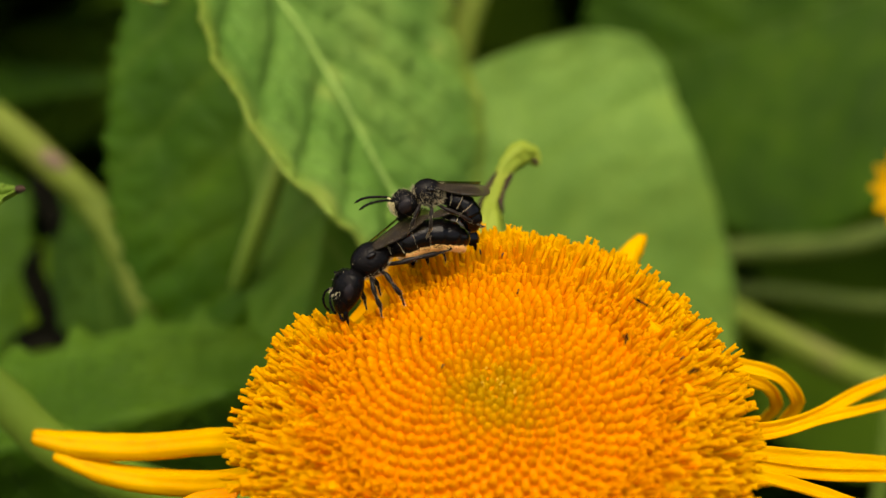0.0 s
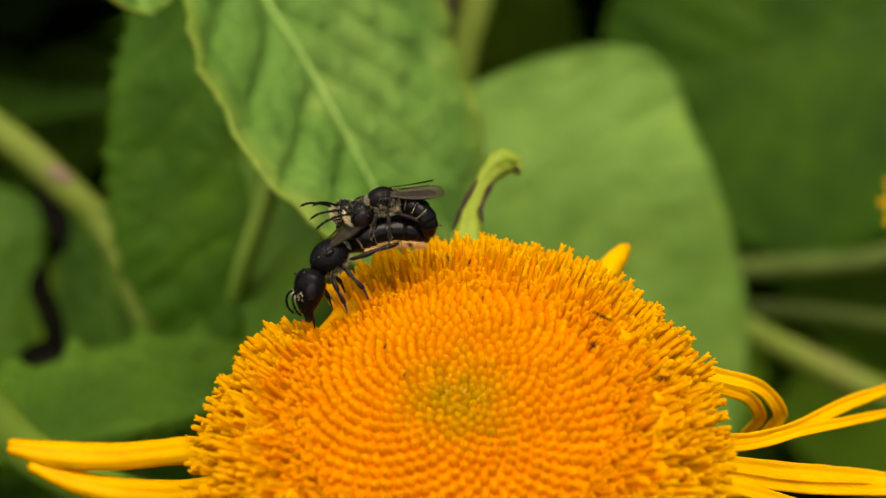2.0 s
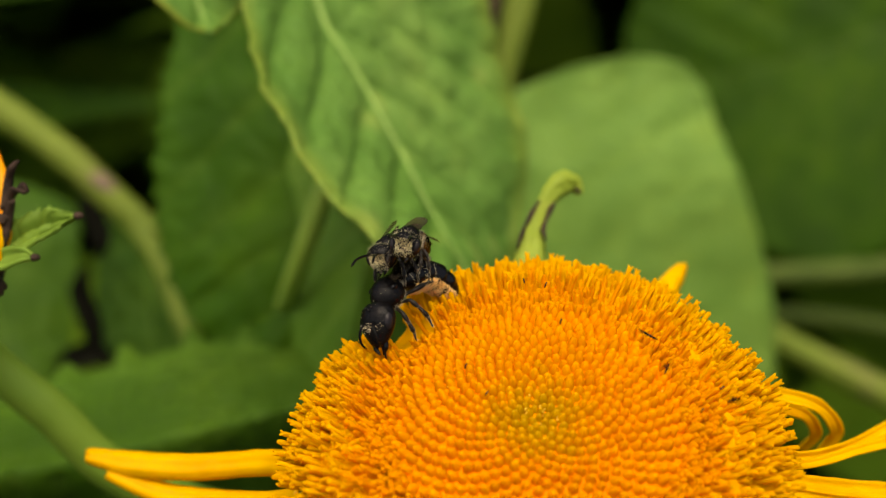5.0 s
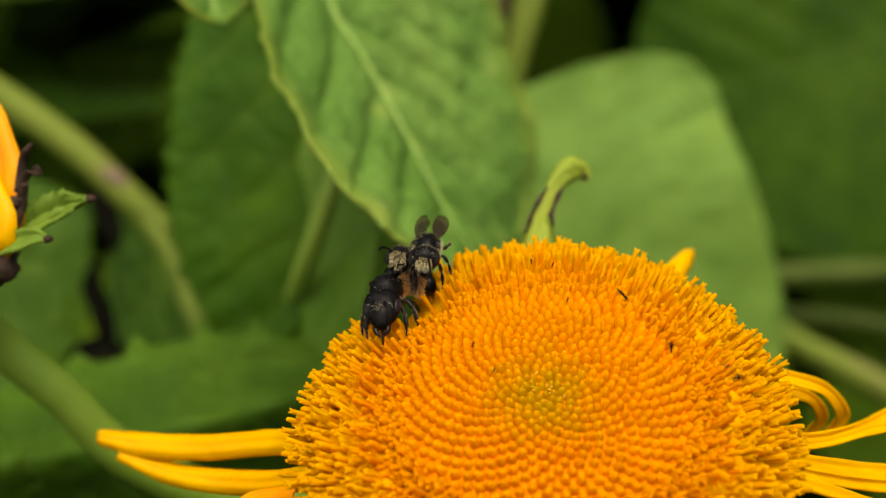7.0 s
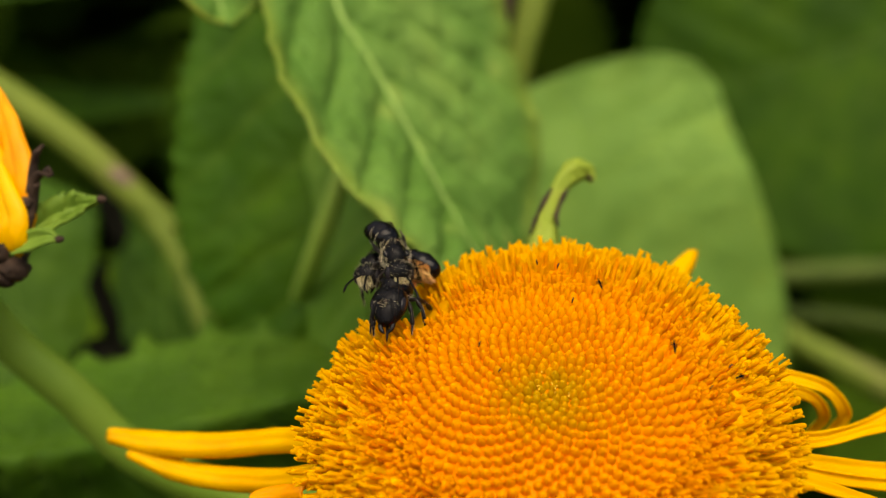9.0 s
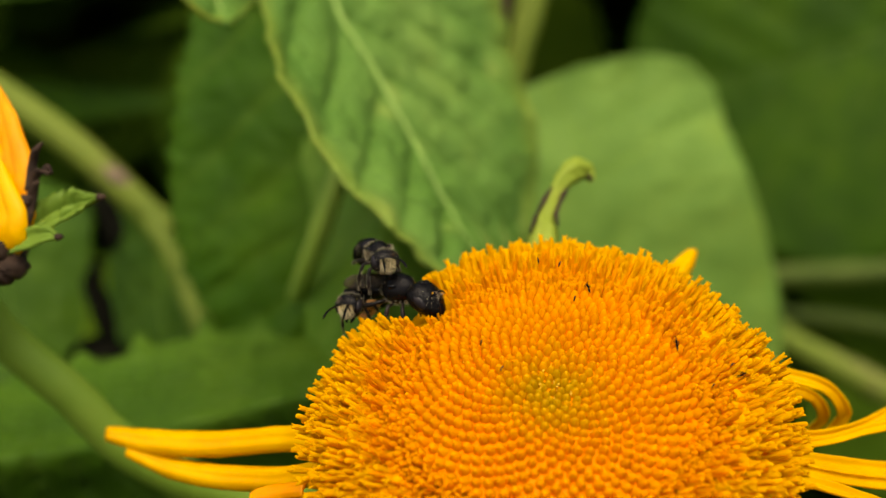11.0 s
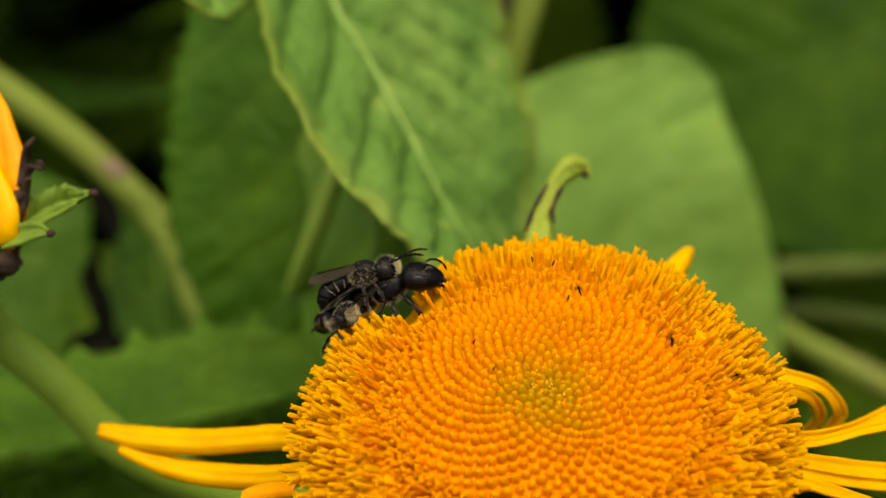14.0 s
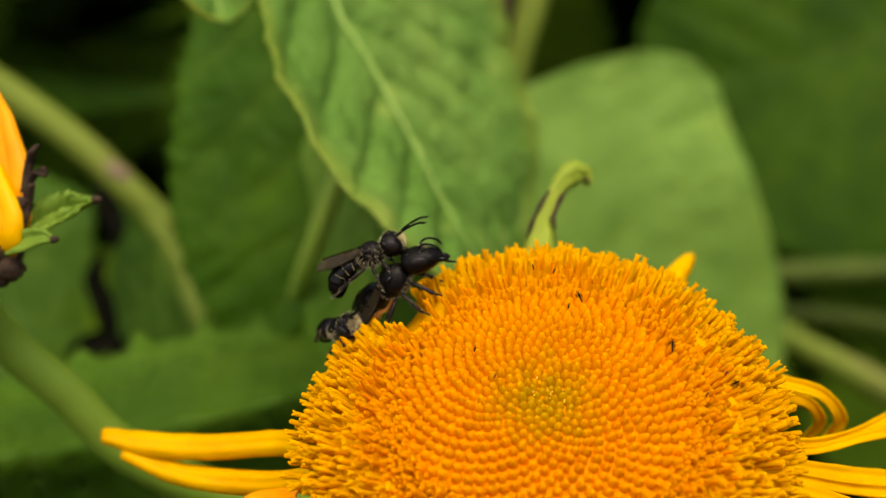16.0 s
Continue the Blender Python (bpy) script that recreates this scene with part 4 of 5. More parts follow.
# ---- far plant on the other side ----
plant3 = thing("broad_leaved_plant", "out-of-focus plant with very broad olive green leaves", "plant", m=Matrix.Translation(P(110, 330, 30)))
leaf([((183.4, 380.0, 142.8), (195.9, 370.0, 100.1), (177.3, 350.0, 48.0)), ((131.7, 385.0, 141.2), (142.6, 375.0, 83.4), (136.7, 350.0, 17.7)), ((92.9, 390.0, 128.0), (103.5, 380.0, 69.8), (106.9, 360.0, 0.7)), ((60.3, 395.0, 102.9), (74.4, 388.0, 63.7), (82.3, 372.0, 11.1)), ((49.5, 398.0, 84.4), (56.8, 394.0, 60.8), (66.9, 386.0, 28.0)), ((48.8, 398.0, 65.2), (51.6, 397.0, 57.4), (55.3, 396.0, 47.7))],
     LEAF_OLIVE_DIM, plant3, "broad olive green leaf", vein_gap=18, relief=2.0, teeth=1, seed=11, rib=0.6)
hang(stem([(55.5, 250.0, -9.6), (64.5, 248.0, -15.1), (73.3, 246.0, -19.7), (84.3, 244.0, -25.2), (105.4, 240.0, -35.8), to_ground(130, 260, -60)], [2.6, 2.8, 2.9, 3.0, 3.2, 6], STEM_PALE, None, steps=8), plant3)
hang(stem([(60.8, 300.0, -1.3), (77.9, 300.0, -0.5), (97.7, 300.0, 0.6), (131.3, 300.0, 2.4), to_ground(160, 320, -20)], [2.8, 3, 3, 3.2, 6], STEM_SHADE_TONED, None, steps=8), plant3)
hang(stem([(62.9, 310.0, -11.7), (84.9, 310.0, -11.4), (106.8, 310.0, -14.1), (150.1, 310.0, -22.2), to_ground(180, 330, -20)], [2.4, 2.4, 2.6, 3, 6], STEM_SHADE_TONED, None, steps=8), plant3)
for ob in list(plant3.children):
    ob.parent = None
    hang(ob, plant3)

# ---- distant yellow flower ----
far_root = thing("yellow_flower", "small blurred yellow flower on a thin stem", "flower", m=Matrix.Translation(P(*(66.4, 170.0, 8.7))))
fc = Vector((66.8, 170.0, 8.7))
for k in range(12):
    a = 2 * math.pi * k / 12
    d = Vector((math.cos(a), -0.3, math.sin(a)))
    side = Vector((-math.sin(a), 0, math.cos(a)))
    q = [tuple(fc + d * s + Vector((0, -0.02 * s * s, 0))) for s in (0.5, 2.5, 4.5, 6)]
    hang(strip(q, [1.0, 1.5, 1.6, 0.5], [tuple(side)] * 4, PETAL, None, "petal", steps=4, across=4, cup=0.2), far_root)
v, f = ellipsoid((0, 0, 0), 2.0 * MM, 1.2 * MM, 2.0 * MM)
hang(shell("disc", [P(*fc) + q for q in v], f, RINGS[3][1]), far_root)
hang(stem([tuple(fc + Vector((0, 0.5, 0))), tuple(fc + Vector((1, 3, -15))), to_ground(fc.x + 10, fc.y + 20, fc.z)], [0.8, 1.0, 3], STEM_GREEN, None), far_root)

florets()


# ---- bees: local y ahead, z up, x right, mm ----
def hairs(points, lengths, radius, mat, parent, name, seed, label=""):
    """Short stiff hairs. points: (root, direction) pairs in mm."""
    rnd = random.Random(seed)
    verts, faces = [], []
    for p, d in points:
        p, d = Vector(p), Vector(d).normalized()
        d = (d + Vector((rnd.gauss(0, 0.28), rnd.gauss(0, 0.28), rnd.gauss(0, 0.28)))).normalized()
        u = d.orthogonal().normalized() * radius
        w = d.cross(u)
        o = len(verts)
        L = rnd.uniform(*lengths)
        verts += [(p + u) * MM, (p - u * 0.5 + w * 0.87) * MM, (p - u * 0.5 - w * 0.87) * MM, (p + d * L) * MM]
        faces += [(o, o + 1, o + 3), (o + 1, o + 2, o + 3), (o + 2, o, o + 3)]
    return tagged(shell(name, verts, faces, mat, parent, label, smooth=False), kind="stuff")


def on_ellipsoid(c, r, count, seed, keep):
    rnd = random.Random(seed)
    out = []
    while len(out) < count:
        u = Vector((rnd.gauss(0, 1), rnd.gauss(0, 1), rnd.gauss(0, 1))).normalized()
        if keep(u):
            out.append((Vector(c) + Vector((u.x * r[0], u.y * r[1], u.z * r[2])), u))
    return out


def mm_tube(points, radii, sides=10, flat=None, hint=(0, 0, 1)):
    return tube([Vector(p) * MM for p in points], [r * MM for r in radii], sides, flat, hint)


def mm_ellipsoid(c, rx, ry, rz, rings=14, sides=20, shape=None):
    return ellipsoid(Vector(c) * MM, rx * MM, ry * MM, rz * MM, rings, sides, shape)


def wing(parent, side, length, width, root, name="wing"):
    """A thin wing with raised dark veins; its own origin is its root, and at rest it lies straight back."""
    rows, cols = 26, 12
    verts, veins, faces = [], [], []
    for i in range(rows + 1):
        s = i / rows
        chord = width * (0.14 + 0.95 * math.sin(math.pi * min(1, 0.06 + s * 0.80)) ** 0.8 * (0.5 + 0.5 * s)) * (1 if s < 0.90 else math.sqrt(max(0.02, 1 - ((s - 0.90) / 0.102) ** 2)))
        for j in range(cols + 1):
            w = j / cols
            verts.append(Vector((side * (0.12 * width * math.sin(math.pi * s) + chord * (0.25 - w)), -s * length, 0.05 * math.sin(w * 7) * s + 0.10 * s * s - 0.10 * (0.5 - w))) * MM)
            v = 0.0
            for line in (0.02, 0.30 + 0.1 * s, 0.58 + 0.15 * s):
                v = max(v, math.exp(-((w - line) / 0.05) ** 2) * (1.0 if s < 0.72 else 0.15))
            for cut in (0.36, 0.52, 0.66):
                v = max(v, math.exp(-((s - cut - 0.12 * w) / 0.022) ** 2) * (1 if w < 0.65 else 0))
            veins.append(min(1, v))
    c = cols + 1
    for i in range(rows):
        for j in range(cols):
            faces.append((i * c + j, i * c + j + 1, (i + 1) * c + j + 1, (i + 1) * c + j))
    ob = shell(name, verts, faces, WING, parent, attrs={"vein": veins})
    ob.location = Vector(root) * MM
    m = ob.modifiers.new("thickness", "SOLIDIFY")
    m.thickness = 0.012 * MM
    return ob


def wing_pose(root, side, spread, lift):
    return pose(root[0] * MM, root[1] * MM, root[2] * MM, -lift, side * 20, side * spread)


def leg(parent, pts, thick, seed):
    """Hip, thigh, shin and foot with knees between them; the foot is beaded."""
    line = [Vector(p) for p in pts]
    line = line[:2] + [line[1] + (q - line[1]) * 0.92 for q in line[2:]]
    widths = (((0.0, 0.75), (0.6, 0.90)), ((0.0, 0.95), (0.35, 1.22), (0.7, 1.12), (0.93, 0.72)), ((0.03, 0.70), (0.35, 0.95), (0.75, 1.18), (0.95, 0.98)), ((0.0, 0.62), (0.3, 0.66), (0.34, 0.44), (0.5, 0.52), (0.54, 0.38), (0.70, 0.46), (0.74, 0.34), (0.9, 0.42), (1.0, 0.16)))
    full, rad = [], []
    for a, b, rows in zip(line, line[1:], widths):
        for t, w in rows:
            full.append(a.lerp(b, t))
            rad.append(thick * w)
    n = len(full) - 1
    ob = shell("leg", *mm_tube(full, rad, 9), LEG_MAT, parent)
    rnd = random.Random(seed)
    pts2 = []
    for i in range(4, n):
        for _ in range(12 if i < 9 else 5):
            d = Vector((rnd.gauss(0, 1), rnd.gauss(0, 1), rnd.gauss(0, 1))).normalized()
            pts2.append((full[i].lerp(full[i + 1], rnd.random()) + d * rad[i] * 0.8, d + (full[i + 1] - full[i]).normalized()))
    hairs(pts2, (0.07, 0.16), 0.0065, HAIR_PALE, ob, "leg_hair", seed)
    return ob


def abdomen_mesh(length, radius, curl, segments, root):
    """Overlapping rings along a curve that bends under by curl degrees."""
    steps = segments * 7
    pts, rad = [], []
    p, ang = Vector((0, 0, 0)), radians(-curl * (0.5 if curl < 60 else 0.4))
    prof = lambda t: radius * min(1, (0.30 + 3.4 * t) if t < 0.2 else 1.0) * (1 if t < 0.62 else math.sqrt(max(0.012, 1 - ((t - 0.62) / 0.385) ** 2)))
    bands = []
    for i in range(steps + 1):
        t = i / steps
        seg = (t * segments) % 1.0
        pts.append(p.copy())
        step = 1.0 if i < steps - 1 else 1.0
        rad.append(prof(t) * (0.93 + 0.10 * min(1, seg * 1.15) if seg < 0.87 or i == steps else 0.945))
        if i % 7 == 6 and i < steps - 8:
            bands.append((p.copy(), ang, rad[-1]))
        p += Vector((0, -math.cos(ang), -math.sin(ang))) * (length / steps)
        ang += radians(curl) / steps
    cut = (segments // 2) * 7
    ob = shell("abdomen", *mm_tube(pts[:cut + 2], rad[:cut + 1] + [rad[cut] * 0.6], 22, 0.86), CHITIN_GLOSS, root)
    hinge = pts[cut]
    tail = shell("abdomen_tip", *mm_tube([q - hinge for q in pts[cut - 2:]], [rad[cut] * 0.7, rad[cut] * 0.9] + rad[cut:], 22, 0.86), CHITIN_GLOSS, ob)
    tail.location = hinge * MM
    return ob, tail, hinge, bands, pts, rad


def bee(female, label, seed):
    """A small black solitary bee: thorax, head, abdomen, wings and six legs."""
    root = thing("bee", label, "bee", group="bees on the flower")
    root.scale = (1.05, 1.05, 1.05)
    k = 0.95 if female else 0.76
    v, f = mm_ellipsoid((0, 0, 0), 1.0 * k, 1.2 * k, 0.95 * k, 18, 24, lambda u: 1 + 0.05 * math.cos(3 * math.atan2(u.x, u.z)) * (1 - u.y * u.y) - 0.07 * max(0, -u.y) + 0.03 * max(0, u.z))
    thorax = shell("thorax", v, f, CHITIN, root)
    v, f = mm_ellipsoid((0, -0.78 * k, 0.52 * k), 0.55 * k, 0.34 * k, 0.26 * k)
    shell("scutellum", v, f, CHITIN, thorax)
    for sx in (-1, 1):
        v, f = mm_ellipsoid((sx * 0.78 * k, 0.05, 0.45 * k), 0.20, 0.30, 0.17)
        shell("tegula", v, f, CHITIN_GLOSS, thorax)
    bald = 0.05 if female else 0.45
    hairs(on_ellipsoid((0, 0, 0), (1.0 * k, 1.2 * k, 0.95 * k), 700 if female else 1000, seed, lambda u: u.z < -0.1 - (0.3 if female else 0) or u.y < -0.80 + (0 if female else 0.2) or (u.y > 0.86 and u.z < bald) or (not female and abs(u.x) > 0.75)), (0.10, 0.24 if female else 0.32), 0.006, HAIR_PALE, thorax, "thorax_hair", seed)
    hairs(on_ellipsoid((0, 0, 0), (1.0 * k, 1.2 * k, 0.97 * k), 11 if female else 30, seed + 50, lambda u: u.z > 0.1), (0.03, 0.05), 0.019, HAIR_CREAM, thorax, "pollen_dust", seed + 50, "scattered pale pollen dust")

    # head
    if female:
        ys, rs = (-0.80, -0.71, -0.45, 0.0, 0.50, 0.98, 1.34, 1.60), (0.26, 0.66, 0.94, 1.05, 1.00, 0.80, 0.56, 0.34)
        fl, neck, pitch = 0.76, 1.72, -36
    else:
        ys, rs = (-0.60, -0.51, -0.29, 0.0, 0.30, 0.55, 0.76, 0.86), (0.22, 0.56, 0.77, 0.84, 0.79, 0.63, 0.45, 0.22)
        fl, neck, pitch = 0.92, 1.30, -46
    line = smooth_line([(0, y, 0) for y in ys], 3)
    rad = smooth_values(rs, 3)
    head = shell("head", *mm_tube(line, rad, 24, fl), CHITIN, root)
    for sx in (-1, 1):
        v, f = mm_ellipsoid((sx * 0.80 * k, 0.26 * k, 0.14 * k), 0.30 * k, 0.62 * k, 0.36 * k) if female else mm_ellipsoid((sx * 0.78 * k, 0.12 * k, 0.14 * k), 0.36 * k, 0.64 * k, 0.50 * k)
        shell("eye", v, f, EYE_MAT, head)
        L = 0.62 if female else 1.2
        if female:
            a = [(sx * 0.26 * k, 0.42 * k, 0.70 * k), (sx * 0.40 * k, 0.70 * k, 1.0 * k), (sx * 0.55 * k, 0.80 * k + 0.5 * L, 1.0 * k), (sx * 0.62 * k, 0.90 * k + 1.0 * L, 0.75 * k), (sx * 0.58 * k, 0.90 * k + 1.35 * L, 0.4 * k)]
        else:
            a = [(sx * 0.20, 0.26, 0.54), (sx * 0.30, 0.38, 0.92), (sx * 0.42, 0.72, 1.42), (sx * 0.55, 1.15, 1.86), (sx * 0.62, 1.62, 2.08)]
        q = smooth_line(a, 6)
        shell("antenna", *mm_tube(q, [0.066 + 0.010 * math.sin(i * 2.1) - (0.03 if i > len(q) - 3 else 0) for i in range(len(q))], 8), CHITIN, head)
        tipy = 2.02 if female else 1.05
        m = [(sx * 0.34 * k, tipy - 0.65, -0.12), (sx * 0.34 * k, tipy - 0.33, -0.18), (sx * 0.08, tipy, -0.24)]
        shell("mandible", *mm_tube(smooth_line(m, 4), [0.18 * k, 0.18 * k, 0.17 * k, 0.16 * k, 0.15 * k, 0.13 * k, 0.11 * k, 0.07, 0.03], 8), CHITIN_GLOSS, head)
    for ox, oy in ((0, -0.28), (-0.2, -0.42), (0.2, -0.42)):
        v, f = mm_ellipsoid((ox * k, oy * k, 0.86 * k), 0.07, 0.07, 0.06, 6, 8)
        shell("ocellus", v, f, EYE_MAT, head)
    if female:
        hairs(on_ellipsoid((0, 0.25, 0.1), (0.9, 0.8, 0.75), 90, seed + 1, lambda u: u.z > 0.3 and u.y > 0.2 and abs(u.x) < 0.75), (0.1, 0.26), 0.012, HAIR_PALE, head, "face_hair", seed + 1)
        v, f = mm_tube([(0, 1.5, -0.3), (0, 1.9, -0.5), (0, 2.3, -0.65)], [0.10, 0.08, 0.03], 6)
        shell("tongue", v, f, LEG_MAT, head)
    else:
        hairs(on_ellipsoid((0, 0.14, 0.12), (0.64, 0.66, 0.72), 800, seed + 1, lambda u: u.y > 0.25 and u.z > -0.25 and abs(u.x) < 0.66), (0.08, 0.20), 0.008, HAIR_CREAM, head, "face_hair", seed + 1, "cream-coloured face hair")
        hairs(on_ellipsoid((0, 0, 0), (0.81, 0.64, 0.77), 350, seed + 2, lambda u: abs(u.x) < 0.8 or u.y < -0.3), (0.08, 0.20), 0.006, HAIR_PALE, head, "head_hair", seed + 2)
    hairs(on_ellipsoid((0, 0.1, 0.02), (rs[3], rs[3] * 0.95, rs[3] * fl), 7, seed + 51, lambda u: u.z > 0.1), (0.02, 0.04), 0.018, HAIR_CREAM, head, "pollen_dust", seed + 51)

    # abdomen
    if female:
        ab, tail, hinge, bands, pts, rr = abdomen_mesh(4.8, 1.0, 76, 6, root)
    else:
        ab, tail, hinge, bands, pts, rr = abdomen_mesh(2.85, 0.74, 115, 6, root)
    for b_i, (p, ang, r) in enumerate(bands):
        pts2 = []
        back = Vector((0, -math.cos(ang), -math.sin(ang)))
        up = Vector((0, -math.sin(ang), math.cos(ang)))
        if b_i > 2:
            continue
        for q in range(120):
            th = 2 * math.pi * q / 120
            c, s = math.cos(th), math.sin(th)
            if abs(c) < 0.80 or s < -0.5:
                continue
            rd = Vector((c, 0, 0)) + up * (s * 0.86)
            pts2.append((p + rd * r * 0.99, back + rd * 0.25))
        hairs(pts2, (0.05, 0.11), 0.008, HAIR_PALE, ab, "hair_band", seed + 20 + b_i, "pale hair band")
    if female:
        rnd = random.Random(seed)
        for owner, lo, hi, off in ((ab, 8, 21, Vector((0, 0, 0))), (tail, 20, len(pts) - 5, hinge)):
            pts2 = []
            for i in range(lo, hi):
                for _ in range(80):
                    th = rnd.uniform(-2.6, -0.55)
                    rd = Vector((math.cos(th), 0, math.sin(th) * 0.86))
                    pts2.append((pts[i] - off + rd * rr[i] * 0.97, rd + Vector((0, -0.7, 0))))
            hairs(pts2, (0.16, 0.30), 0.016, HAIR_ORANGE, owner, "scopa", seed + 9, "orange pollen brush under the abdomen")

    # wings and legs
    wings = []
    for sx in (-1, 1):
        for nm, ln, wd, at, more in (("wing", 3.9 * k, 1.3 * k, (sx * 0.62 * k, -0.10, 0.66 * k), 0), ("hindwing", 3.1 * k, 1.15 * k, (sx * 0.60 * k, -0.35, 0.56 * k), -3)):
            wings.append((wing(root, sx, ln, wd, at, nm), at, sx, more))
        leg(root, [(sx * 0.45 * k, 0.55 * k, -0.62 * k), (sx * 0.95 * k, 0.85 * k, -0.95 * k), (sx * 1.15 * k, 1.05 * k, -1.55 * k), (sx * 1.2 * k, 1.15 * k, -2.3 * k), (sx * 1.15 * k, 1.35 * k, -2.9 * k)], 0.125 * k, seed + 3)
        leg(root, [(sx * 0.5 * k, -0.05 * k, -0.72 * k), (sx * 1.2 * k, -0.05 * k, -0.75 * k), (sx * 1.55 * k, 0.0 * k, -1.35 * k), (sx * 1.7 * k, -0.1 * k, -2.2 * k), (sx * 1.75 * k, 0.05 * k, -2.9 * k)], 0.125 * k, seed + 4)
        leg(root, [(sx * 0.45 * k, -0.62 * k, -0.62 * k), (sx * 1.0 * k, -1.15 * k, -0.75 * k), (sx * 1.3 * k, -2.15 * k, -1.0 * k), (sx * 1.35 * k, -3.35 * k, -1.45 * k), (sx * 1.25 * k, -4.3 * k, -1.75 * k)], 0.135 * k, seed + 5)
    return root, head, neck, pitch, ab, tail, hinge, wings, Vector((0, -1.02 * k, -0.30 * k))


def bee_rows(table, joint, neck, pitch, belly=()):
    """Rows for the bee, its head and its abdomen from thorax place, way ahead, abdomen tip and back's direction in plan mm, and the degrees by which the head hangs."""
    body, front, rear = [], [], []
    for t, place, ahead, tip, back, hangs in table:
        f = Vector(ahead).normalized()
        r = f.cross(Vector(back)).normalized()
        u = r.cross(f)
        local = Matrix((r, f, u)).transposed()
        body.append((t, Matrix.Translation(P(*place)) @ (PLAN.to_3x3() @ local).to_4x4()))
        a = radians(hangs)
        front.append((t, pose(0, neck * math.cos(a) * MM, -neck * math.sin(a) * MM, pitch - 0.6 * hangs, 0, 0)))
        d = local.transposed() @ (Vector(tip) - Vector(place)) - joint
        d = -d.normalized()
        x = Vector((1, 0, 0))
        for when, share, way in belly:
            if when == t:
                low = local.transposed() @ Vector(way)
                x = (x * (1 - share) + d.cross(-low).normalized() * share)
        x = (x - d * x.dot(d)).normalized()
        z = x.cross(d)
        rear.append((t, Matrix.Translation(joint * MM) @ Matrix((x, d, z)).transposed().to_4x4()))
    return body, front, rear


